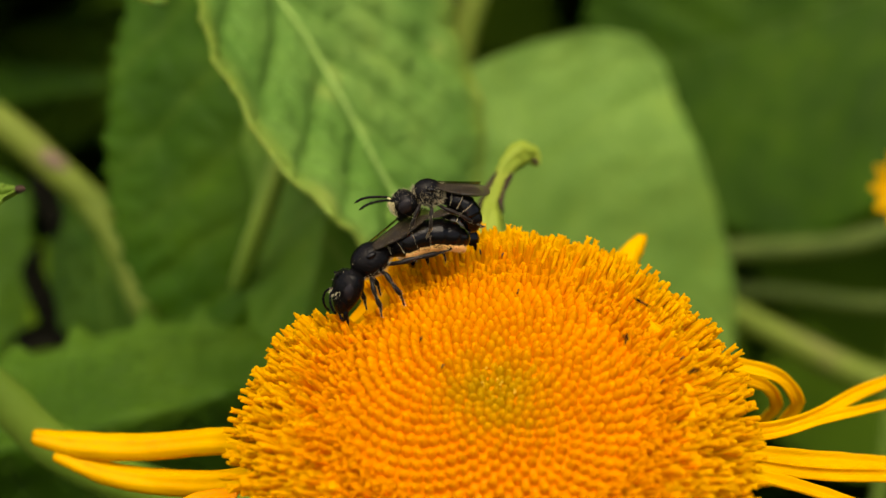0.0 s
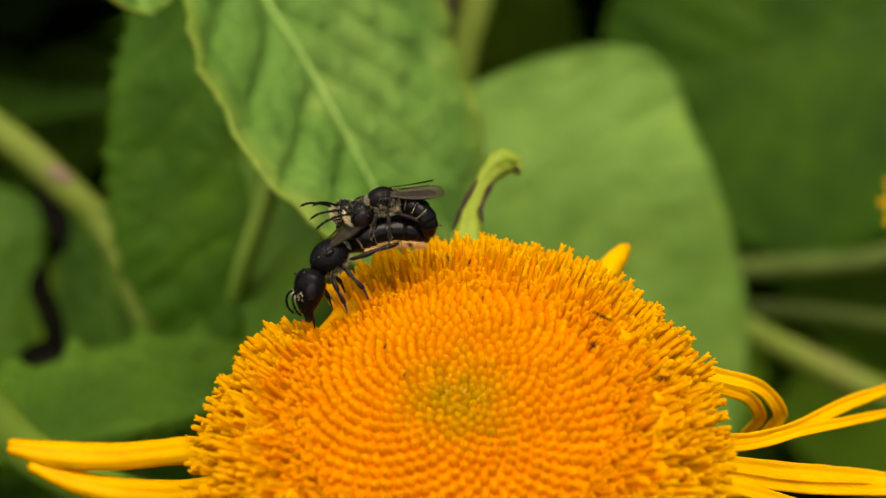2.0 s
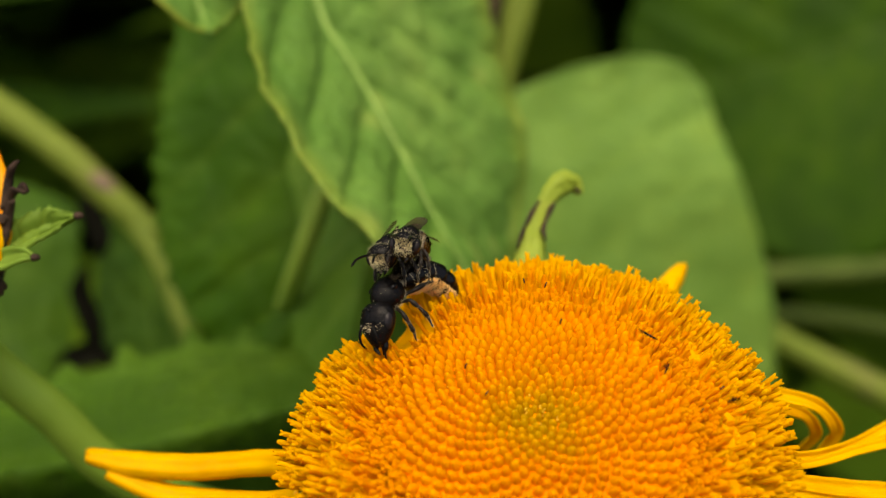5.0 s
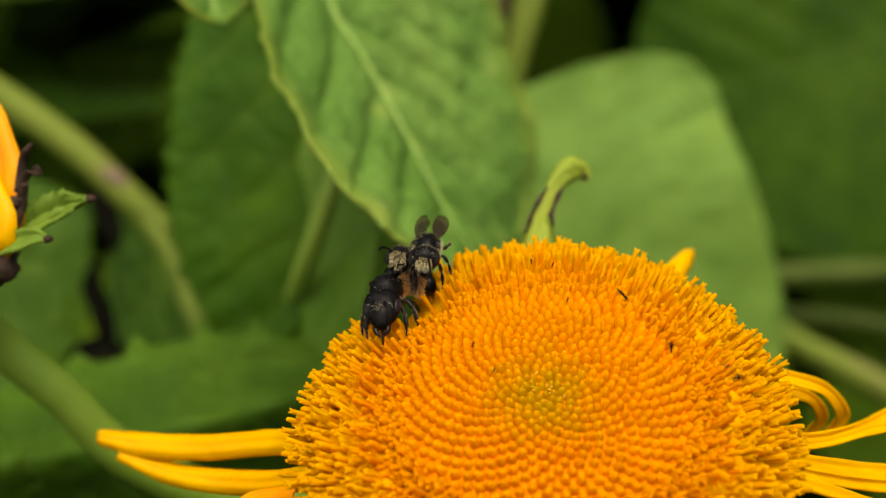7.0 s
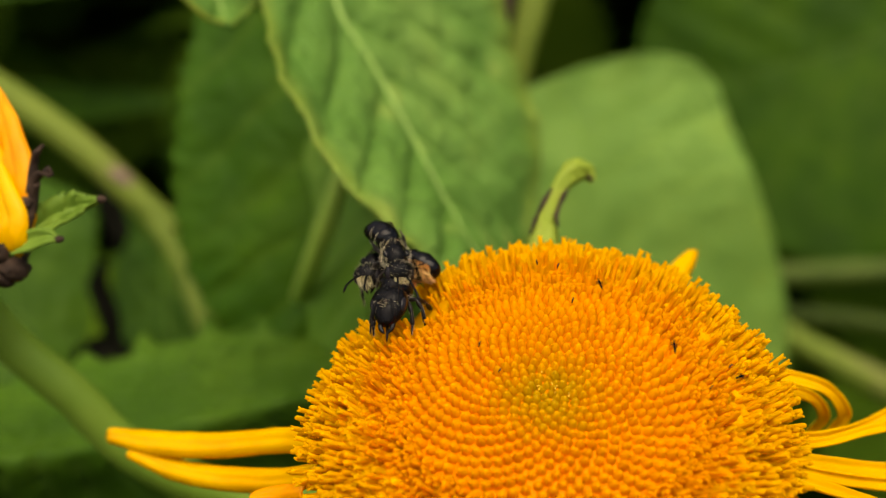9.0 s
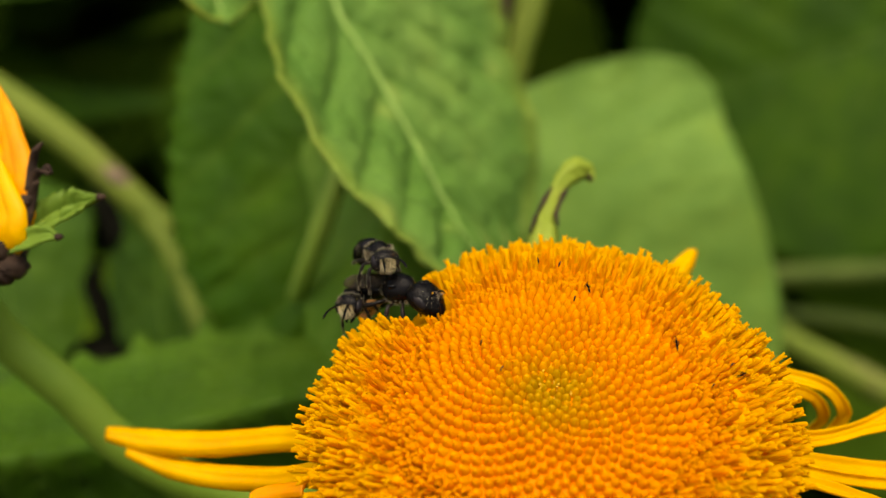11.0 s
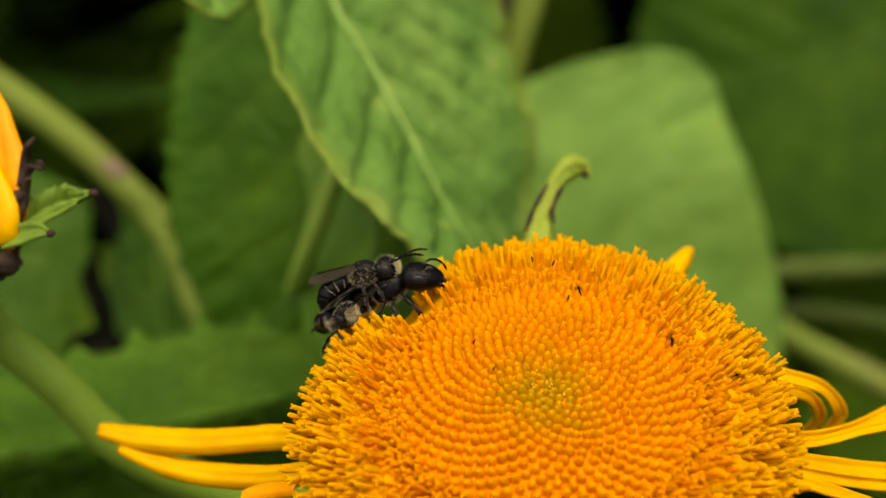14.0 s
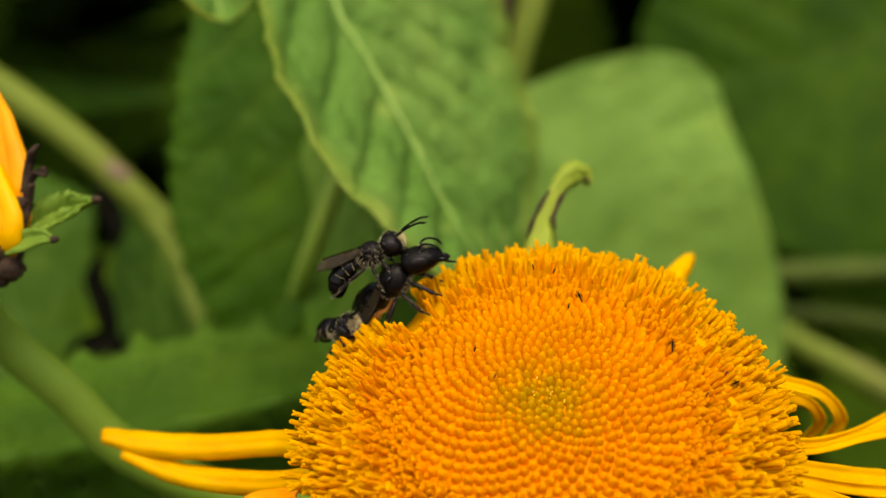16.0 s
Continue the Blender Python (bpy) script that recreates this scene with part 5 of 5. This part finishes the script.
# seconds, thorax, way ahead, abdomen tip, direction of the back, hang of the head
FEMALE = [
    (0.0, (-4.00, 65.20, -0.60), (-0.79, -0.30, -0.53), (1.50, 66.60, 0.90), (-0.44, -0.33, 0.84), 14),
    (0.5, (-4.30, 65.20, 0.20), (-0.65, -0.32, -0.69), (1.50, 66.60, 0.80), (-0.58, -0.38, 0.72), 14),
    (1.0, (-4.20, 65.20, -0.10), (-0.69, -0.30, -0.65), (1.20, 66.60, 1.20), (-0.55, -0.36, 0.75), 14),
    (1.5, (-4.10, 65.20, -0.60), (-0.64, -0.29, -0.71), (1.30, 66.60, 1.10), (-0.60, -0.39, 0.70), 14),
    (2.0, (-4.40, 65.20, -0.10), (-0.72, -0.32, -0.62), (0.50, 66.60, 1.30), (-0.52, -0.35, 0.78), 14),
    (2.5, (-3.90, 65.20, -0.80), (-0.62, -0.28, -0.73), (0.60, 66.60, 0.90), (-0.62, -0.39, 0.68), 14),
    (3.0, (-3.90, 65.20, -1.00), (-0.72, -0.29, -0.63), (0.20, 66.60, 2.00), (-0.53, -0.35, 0.77), 14),
    (3.5, (-4.00, 65.20, -1.00), (-0.81, -0.30, -0.50), (-0.10, 66.60, 2.10), (-0.41, -0.30, 0.86), 14),
    (4.0, (-5.50, 65.20, -0.80), (-0.58, -0.28, -0.76), (-0.60, 66.60, 1.30), (-0.70, -0.30, 0.65), 14),
    (4.8, (-5.74, 65.72, -1.01), (-0.39, -0.71, -0.58), (-1.31, 69.44, 0.40), (-0.51, -0.36, 0.78), 13),
    (5.6, (-5.77, 65.93, -0.91), (-0.21, -0.83, -0.52), (-2.94, 70.90, -1.42), (-0.30, -0.45, 0.84), 11),
    (6.5, (-6.32, 66.40, -1.17), (-0.07, -1.00, 0.00), (-3.98, 70.18, 0.30), (-0.13, 0.00, 1.00), 25),
    (7.0, (-6.33, 66.40, -1.92), (-0.09, -1.00, 0.00), (-4.39, 70.18, -0.42), (-0.11, 0.00, 1.00), 25),
    (7.5, (-6.63, 66.40, -2.31), (0.00, -1.00, 0.00), (-4.49, 70.18, -0.12), (-0.15, 0.00, 1.00), 25),
    (8.0, (-6.69, 66.40, -2.07), (0.04, -1.00, 0.00), (-4.54, 70.18, 0.29), (-0.15, 0.00, 1.00), 25),
    (8.5, (-6.48, 66.30, -2.20), (0.03, -1.00, 0.00), (-4.13, 70.18, 0.20), (-0.13, 0.00, 1.00), 25),
    (9.0, (-6.17, 66.40, -1.77), (-0.17, -1.00, 0.00), (-4.95, 70.18, 0.91), (-0.05, 0.00, 1.00), 25),
    (9.8, (-6.07, 67.05, -1.95), (0.15, -0.89, -0.43), (-6.99, 71.47, -1.75), (-0.03, -0.43, 0.90), 9),
    (10.7, (-6.12, 67.64, -1.97), (0.63, -0.75, -0.20), (-8.40, 71.58, -2.59), (-0.10, -0.33, 0.94), 7),
    (11.5, (-6.27, 68.24, -1.88), (0.95, -0.29, 0.06), (-8.88, 72.10, -3.03), (-0.17, -0.35, 0.92), 6),
    (12.0, (-6.38, 68.24, -1.77), (0.90, -0.31, 0.31), (-9.40, 72.10, -3.97), (-0.40, -0.30, 0.87), 5),
    (12.5, (-6.38, 68.24, -0.63), (0.94, -0.30, 0.18), (-8.15, 72.10, -3.24), (-0.28, -0.33, 0.90), 4),
    (13.0, (-6.27, 68.24, -1.88), (0.78, -0.30, 0.55), (-8.57, 72.10, -3.97), (-0.62, -0.27, 0.73), 5),
    (13.5, (-5.86, 68.24, -1.99), (0.72, -0.31, 0.62), (-8.26, 72.10, -3.76), (-0.69, -0.24, 0.68), 5),
    (14.0, (-6.38, 68.24, -1.99), (0.82, -0.30, 0.49), (-9.40, 72.10, -3.97), (-0.56, -0.28, 0.78), 6),
    (14.5, (-6.06, 68.24, -1.88), (0.87, -0.33, 0.37), (-8.57, 72.10, -3.13), (-0.47, -0.28, 0.84), 6),
    (15.0, (-6.48, 68.24, -1.77), (0.79, -0.28, 0.54), (-9.82, 72.10, -3.65), (-0.61, -0.27, 0.75), 7),
    (15.5, (-6.06, 68.24, -1.77), (0.68, -0.30, 0.67), (-8.26, 72.10, -4.07), (-0.73, -0.23, 0.64), 7),
    (16.0, (-6.17, 68.24, -1.15), (0.57, -0.29, 0.77), (-8.26, 72.10, -3.34), (-0.82, -0.21, 0.53), 8),
]
MALE_ONE = [
    (0.0, (-0.80, 65.20, 3.10), (-0.95, -0.31, 0.09), (1.80, 66.00, 1.30), (0.18, -0.28, 0.95), 29),
    (0.5, (-1.50, 65.20, 3.60), (-0.95, -0.32, 0.06), (1.50, 66.00, 1.20), (0.16, -0.31, 0.94), 27),
    (1.0, (-1.30, 65.20, 3.20), (-0.94, -0.30, -0.13), (1.20, 66.00, 1.40), (-0.00, -0.40, 0.92), 21),
    (1.5, (-1.60, 65.20, 3.40), (-0.92, -0.36, -0.13), (0.50, 66.00, 1.20), (0.03, -0.42, 0.91), 27),
    (2.0, (-1.50, 65.20, 3.00), (-0.92, -0.37, -0.09), (0.90, 66.00, 1.50), (0.09, -0.44, 0.90), 27),
    (2.5, (-1.10, 65.20, 2.80), (-0.67, -0.70, -0.27), (1.00, 66.60, 1.50), (0.08, -0.43, 0.90), 27),
    (3.0, (-0.50, 65.20, 2.40), (-0.62, -0.76, -0.21), (0.80, 66.60, 1.70), (0.10, -0.34, 0.94), 36),
    (3.5, (-1.60, 65.20, 2.50), (-0.66, -0.70, -0.28), (0.30, 66.60, 1.90), (0.02, -0.39, 0.92), 24),
    (4.0, (-2.40, 65.20, 2.50), (-0.81, -0.58, 0.08), (-0.10, 66.60, 1.20), (0.24, -0.20, 0.95), 28),
    (4.8, (-4.33, 65.42, 2.31), (-0.21, -0.94, 0.28), (-2.82, 69.44, 1.41), (0.17, 0.25, 0.95), 29),
    (5.6, (-4.66, 66.34, 1.92), (0.36, -0.93, 0.10), (-6.08, 69.88, 1.22), (-0.08, 0.08, 0.99), 31),
    (6.5, (-5.10, 67.83, 1.94), (0.91, -0.38, -0.16), (-7.24, 68.14, 0.20), (0.07, -0.25, 0.97), 32),
    (7.0, (-3.98, 67.01, 0.61), (-0.06, -0.86, -0.50), (-4.90, 70.38, -0.41), (-0.02, -0.50, 0.87), -5),
    (7.5, (-6.53, 67.42, 1.12), (0.03, -0.65, -0.76), (-6.94, 70.38, 2.24), (0.01, -0.76, 0.65), -15),
    (8.0, (-5.41, 67.32, 0.92), (-0.02, -0.69, -0.72), (-6.02, 70.38, 2.14), (-0.01, -0.72, 0.69), -15),
    (8.5, (-7.45, 67.12, 0.51), (0.20, -0.62, -0.76), (-8.36, 69.87, 1.73), (0.07, -0.76, 0.64), -15),
    (9.0, (-6.32, 67.01, 0.10), (0.21, -0.59, -0.78), (-8.06, 69.36, 1.73), (0.22, -0.75, 0.62), -10),
    (9.8, (-6.58, 67.46, 0.00), (0.22, -0.86, -0.46), (-8.23, 70.96, 0.00), (0.06, -0.45, 0.89), -4),
    (10.7, (-7.27, 67.95, 0.11), (0.32, -0.91, -0.27), (-8.82, 71.58, -0.11), (-0.03, -0.29, 0.96), 4),
    (11.5, (-8.05, 68.56, 0.21), (0.39, -0.91, -0.12), (-9.40, 71.06, -0.73), (-0.11, -0.18, 0.98), 10),
    (12.0, (-8.78, 68.14, -0.11), (0.87, -0.41, 0.27), (-9.72, 68.97, -2.51), (-0.34, -0.11, 0.93), 30),
    (12.5, (-7.94, 68.87, 0.31), (0.38, -0.90, 0.21), (-8.78, 72.10, -1.77), (-0.27, 0.11, 0.96), 5),
    (13.0, (-8.78, 68.14, -1.46), (0.82, -0.26, 0.51), (-10.56, 68.76, -3.56), (-0.55, -0.13, 0.82), 14),
    (13.5, (-8.88, 68.14, -1.88), (0.89, -0.26, 0.37), (-10.45, 68.76, -3.34), (-0.42, -0.17, 0.89), 10),
    (14.0, (-7.94, 68.14, -1.15), (0.92, -0.24, 0.32), (-10.34, 68.76, -3.13), (-0.37, -0.20, 0.91), 6),
    (14.5, (-7.52, 68.14, -0.42), (0.90, -0.23, 0.37), (-10.24, 68.76, -2.51), (-0.42, -0.21, 0.88), 7),
    (15.0, (-7.11, 68.14, 0.31), (0.97, -0.25, 0.06), (-9.93, 68.76, -1.57), (-0.13, -0.28, 0.95), 7),
    (15.5, (-7.42, 68.14, 0.94), (0.96, -0.20, 0.18), (-10.14, 68.76, -0.83), (-0.23, -0.28, 0.93), 1),
    (16.0, (-7.63, 68.14, 0.42), (0.90, -0.17, 0.40), (-9.82, 68.76, -1.99), (-0.44, -0.26, 0.86), -5),
]
MALE_TWO = [
    (0.0, (-1.10, 69.50, 1.20), (-0.84, -0.30, -0.40), (0.90, 70.00, 0.70), (-0.36, -0.10, 0.92), 26),
    (0.5, (-2.10, 69.50, 1.00), (-0.84, -0.30, -0.40), (0.10, 70.00, 0.70), (-0.36, -0.10, 0.92), 25),
    (1.0, (-1.90, 69.50, 0.90), (-0.84, -0.30, -0.40), (0.30, 70.00, 0.90), (-0.36, -0.10, 0.92), 24),
    (1.5, (-2.40, 69.40, 1.90), (-0.78, -0.60, 0.19), (-0.30, 70.50, 1.90), (0.21, 0.03, 0.98), 22),
    (2.0, (-2.80, 68.90, 2.70), (-0.73, -0.65, 0.21), (-1.00, 70.50, 2.30), (0.16, 0.13, 0.98), 21),
    (2.5, (-3.10, 65.70, 2.70), (-0.83, -0.46, -0.32), (-1.50, 66.80, 3.40), (-0.25, -0.22, 0.94), 20),
    (3.0, (-3.40, 65.80, 2.10), (-0.43, -0.45, -0.78), (-1.40, 66.80, 3.90), (-0.77, -0.27, 0.58), 12),
    (3.5, (-4.10, 65.70, 1.60), (-0.32, -0.43, -0.85), (-2.20, 66.80, 3.40), (-0.80, -0.36, 0.48), 8),
    (4.0, (-4.90, 65.80, 2.50), (-0.69, -0.58, -0.43), (-3.20, 66.80, 2.80), (-0.34, -0.25, 0.90), 20),
    (4.8, (-5.54, 66.62, 1.81), (-0.40, -0.90, -0.17), (-4.23, 69.94, 2.01), (-0.19, -0.10, 0.98), 15),
    (5.6, (-5.77, 67.86, 1.52), (-0.28, -0.95, -0.17), (-4.76, 71.40, 1.22), (-0.10, -0.15, 0.98), 10),
    (6.5, (-5.62, 71.17, -0.08), (-0.11, -0.97, -0.21), (-5.21, 74.64, -0.29), (0.01, -0.21, 0.98), 5),
    (7.0, (-5.42, 68.73, -0.10), (-0.14, -0.98, 0.10), (-4.60, 72.20, -0.91), (0.02, 0.10, 0.99), 4),
    (7.5, (-6.50, 70.76, 0.00), (-0.08, -0.95, -0.31), (-5.89, 73.82, -0.40), (-0.08, -0.30, 0.95), 3),
    (8.0, (-6.64, 70.36, 0.41), (-0.11, -0.92, -0.38), (-5.83, 73.42, -0.20), (-0.12, -0.37, 0.92), 2),
    (8.5, (-8.28, 69.85, 0.00), (-0.07, -0.93, -0.37), (-7.36, 72.71, -0.31), (-0.16, -0.35, 0.92), 1),
    (9.0, (-7.76, 69.25, -0.41), (-0.19, -0.87, -0.45), (-6.74, 72.00, -0.21), (-0.20, -0.41, 0.89), 0),
    (9.8, (-8.84, 69.11, -1.34), (-0.15, -0.89, -0.43), (-7.81, 71.99, -1.64), (-0.17, -0.41, 0.90), 0),
    (10.7, (-8.92, 69.71, -2.28), (-0.19, -0.90, -0.39), (-7.78, 72.62, -2.59), (-0.13, -0.37, 0.92), 0),
    (11.5, (-8.78, 69.81, -2.71), (-0.29, -0.88, -0.37), (-7.42, 72.63, -3.24), (-0.10, -0.36, 0.93), 0),
    (12.0, (-8.57, 69.81, -3.13), (-0.08, -0.84, -0.53), (-7.74, 72.63, -2.82), (-0.08, -0.53, 0.85), 0),
    (12.5, (-7.63, 70.33, -3.24), (-0.44, -0.86, -0.25), (-5.54, 72.10, -3.13), (-0.04, -0.26, 0.96), 0),
    (13.0, (-9.72, 69.59, -4.59), (-0.02, -0.99, -0.11), (-9.09, 73.15, -4.50), (0.00, -0.11, 0.99), 0),
    (13.5, (-9.82, 69.08, -4.39), (0.05, -1.00, -0.02), (-9.40, 72.63, -4.07), (-0.12, -0.03, 0.99), 3),
    (14.0, (-9.40, 68.76, -3.97), (0.39, -0.87, 0.30), (-10.87, 71.69, -4.59), (-0.52, 0.06, 0.85), 6),
    (14.5, (-9.25, 68.76, -3.64), (0.43, -0.84, 0.32), (-10.76, 71.69, -4.07), (-0.57, 0.02, 0.82), 6),
    (15.0, (-9.72, 68.14, -3.34), (0.85, -0.34, 0.41), (-11.08, 68.87, -4.07), (-0.53, -0.40, 0.75), 5),
    (15.5, (-8.88, 68.14, -3.13), (0.68, -0.32, 0.66), (-10.66, 68.87, -4.81), (-0.73, -0.38, 0.56), 4),
    (16.0, (-9.40, 68.76, -4.18), (0.41, -0.87, 0.27), (-10.76, 71.69, -4.70), (-0.62, -0.04, 0.79), 4),
]
# seconds, share and direction in which the belly is twisted
FEMALE_BELLY = [(t, share, (0.3, -0.55, -0.4)) for t, share in ((5.6, 0.5), (6.5, 1.0), (7.0, 1.0), (7.5, 1.0), (8.0, 1.0), (8.5, 1.0), (9.0, 1.0), (9.8, 0.68))]
# seconds, degrees by which the abdomen bends under
FEMALE_BENT = [(0.0, 0), (4.0, 0), (5.6, 45), (6.5, 80), (9.0, 80), (10.2, 40), (11.5, 0), (16.0, 0)]
# seconds, degrees that the wings spread and lift
FEMALE_WINGS = [(0.0, 9, 2), (4.0, 9, 2), (6.5, 4, -4), (9.0, 4, -4), (11.5, 4, -12), (16.0, 4, -12)]
MALE_ONE_WINGS = [(0.0, 8, 0), (2.0, 8, 0), (3.0, 12, 8), (3.5, 12, 6), (4.0, 12, 3), (5.6, 14, 10), (6.5, 9, 22), (7.0, 8, -6), (7.5, 26, 14), (8.0, -4, 14), (8.5, 0, -14), (9.0, 1, -22), (11.5, 4, -6), (12.0, 8, 0), (12.5, 4, -4), (13.0, 8, 0), (14.5, 8, 0), (15.0, 8, 0), (16.0, 7, 0)]
MALE_TWO_WINGS = [(0.0, 4, -6), (2.0, 6, -4), (3.0, 10, 6), (4.0, 14, 18), (5.6, 6, 0), (6.5, 4, -8), (9.0, 4, -8), (12.0, 5, -6), (14.0, 8, -4), (14.5, 30, 2), (15.0, 60, 6), (15.5, 28, 6), (16.0, 4, -4)]
female_bee = bee(True, "black bee with orange belly brush clinging to the florets", 101)
male_bee = bee(False, "smaller black bee with cream face riding on another", 202)
other_bee = bee(False, "smaller black bee with cream face in the mating cluster", 303)


# ---- thrips and specks on the disc ----
def thrips(label, seed):
    root = thing("thrips", label, "insect", group="thrips on the flower")
    shell("abdomen", *mm_tube([(0, 0.08, 0.09), (0, -0.15, 0.09), (0, -0.42, 0.09), (0, -0.6, 0.09)], [0.05, 0.065, 0.05, 0.015], 8), CHITIN, root)
    shell("thorax", *mm_tube([(0, 0.05, 0.09), (0, 0.18, 0.09), (0, 0.3, 0.09)], [0.05, 0.06, 0.045], 8), CHITIN, root)
    v, f = mm_ellipsoid((0, 0.36, 0.09), 0.045, 0.07, 0.045, 8, 10)
    shell("head", v, f, CHITIN, root)
    for sx in (-1, 1):
        shell("antenna", *mm_tube([(sx * 0.03, 0.42, 0.1), (sx * 0.07, 0.55, 0.12)], [0.018, 0.012], 5), CHITIN, root)
        for y in (0.26, 0.15, 0.04):
            shell("leg", *mm_tube([(sx * 0.05, y, 0.08), (sx * 0.14, y, 0.09), (sx * 0.19, y - 0.03, 0.0)], [0.018, 0.018, 0.01], 5), CHITIN, root)
    return root


def disc_pose(place, angle):
    """On the disc's tips at a plan place, heading by angle in the disc's plane."""
    z = (Vector(place) - (DISC_C - DISC_AXIS * 6)).normalized()
    y = (DISC_X * math.cos(radians(angle)) + DISC_UP * math.sin(radians(angle)))
    y = (y - z * y.dot(z)).normalized()
    x = y.cross(z)
    return Matrix.Translation(P(*place)) @ (PLAN.to_3x3() @ Matrix((x, y, z)).transposed()).to_4x4()


thrips_one = thrips("tiny black thrips on the orange florets", 1)
thrips_two = thrips("tiny black thrips near the disc's edge", 2)
thrips_three = thrips("tiny dark thrips crawling over the florets", 3)
for p, d in (((3.2, 64.6, -0.5), (0.3, -0.2, 0.9)), ((2.1, 65.4, -0.3), (-0.2, -0.2, 0.9)), ((12.4, 61.6, -5.8), (0.5, -0.4, 0.6)), ((11.2, 60.6, -6.9), (0.4, -0.4, 0.7)), ((-1.2, 62.2, -4.9), (0.2, -0.4, 0.9)), ((-0.1, 60.9, -6.2), (0.4, -0.4, 0.8)), ((3.9, 62.0, -2.4), (0.2, -0.3, 0.9))):
    a = Vector(p)
    e = a + Vector(d) * 0.42 - DISC_AXIS * 0.1
    v, f = tube([P(*a), P(*(a.lerp(e, 0.5) + DISC_AXIS * 0.08)), P(*e)], [0.035 * MM, 0.05 * MM, 0.02 * MM], 6)
    hang(shell("withered_speck", v, f, WITHERED), flower)


def pollen():
    """Loose pollen grains on the tips of the buds."""
    rnd = random.Random(77)
    pieces = []
    for k in range(30):
        r, a = (rnd.uniform(0.1, 1.1) if k % 2 else rnd.uniform(3, 9.5)), rnd.uniform(0, 6.28)
        d = DISC_AXIS * math.cos(floret_lean(r)) + (DISC_X * math.cos(a) + DISC_UP * math.sin(a)) * math.sin(floret_lean(r))
        c = P(*(disc_point(r, a, receptacle_height(r)) + d * 1.5))
        v, f = mm_ellipsoid((0, 0, 0), rnd.uniform(0.03, 0.06), rnd.uniform(0.03, 0.05), rnd.uniform(0.03, 0.07), 6, 8)
        pieces.append(([c + q for q in v], f))
    v, f = joined(pieces)
    hang(tagged(shell("pollen", v, f, POLLEN), kind="stuff"), flower)


pollen()


def motions():
    for (root, head, neck, pitch, ab, tail, hinge, wings, joint), table, beats in ((female_bee, FEMALE, FEMALE_WINGS), (male_bee, MALE_ONE, MALE_ONE_WINGS), (other_bee, MALE_TWO, MALE_TWO_WINGS)):
        body, front, rear = bee_rows(table, joint, neck, pitch, FEMALE_BELLY if table is FEMALE else ())
        walk(root, body)
        walk(head, front)
        walk(ab, rear)
        walk(tail, [(t, pose(hinge.x * MM, hinge.y * MM, hinge.z * MM, bent if table is FEMALE else 0, 0, 0)) for t, bent in FEMALE_BENT])
        for ob, at, side, more in wings:
            walk(ob, [(t, wing_pose(at, side, spread + more, lift + more)) for t, spread, lift in beats])
    walk(thrips_one, [(0.0, disc_pose((9.4, 60.8, -4.7), 70)), (3.5, disc_pose((9.4, 60.8, -4.7), 60)), (9.0, disc_pose((9.3, 60.8, -4.7), 85)), (16.0, disc_pose((9.4, 60.8, -4.3), 80))])
    walk(thrips_two, [(0.0, disc_pose((12.6, 59.6, -6.2), 30)), (16.0, disc_pose((12.5, 59.6, -6.1), 35))])
    walk(thrips_three, [(0.0, disc_pose((10.2, 61.0, -2.8), 170)), (3.5, disc_pose((9.4, 61.0, -3.3), 175)), (9.0, disc_pose((5.4, 61.8, -1.4), 95)), (12.5, disc_pose((4.5, 61.8, -1.9), 95)), (16.0, disc_pose((4.5, 61.8, -1.8), 100))])


motions()
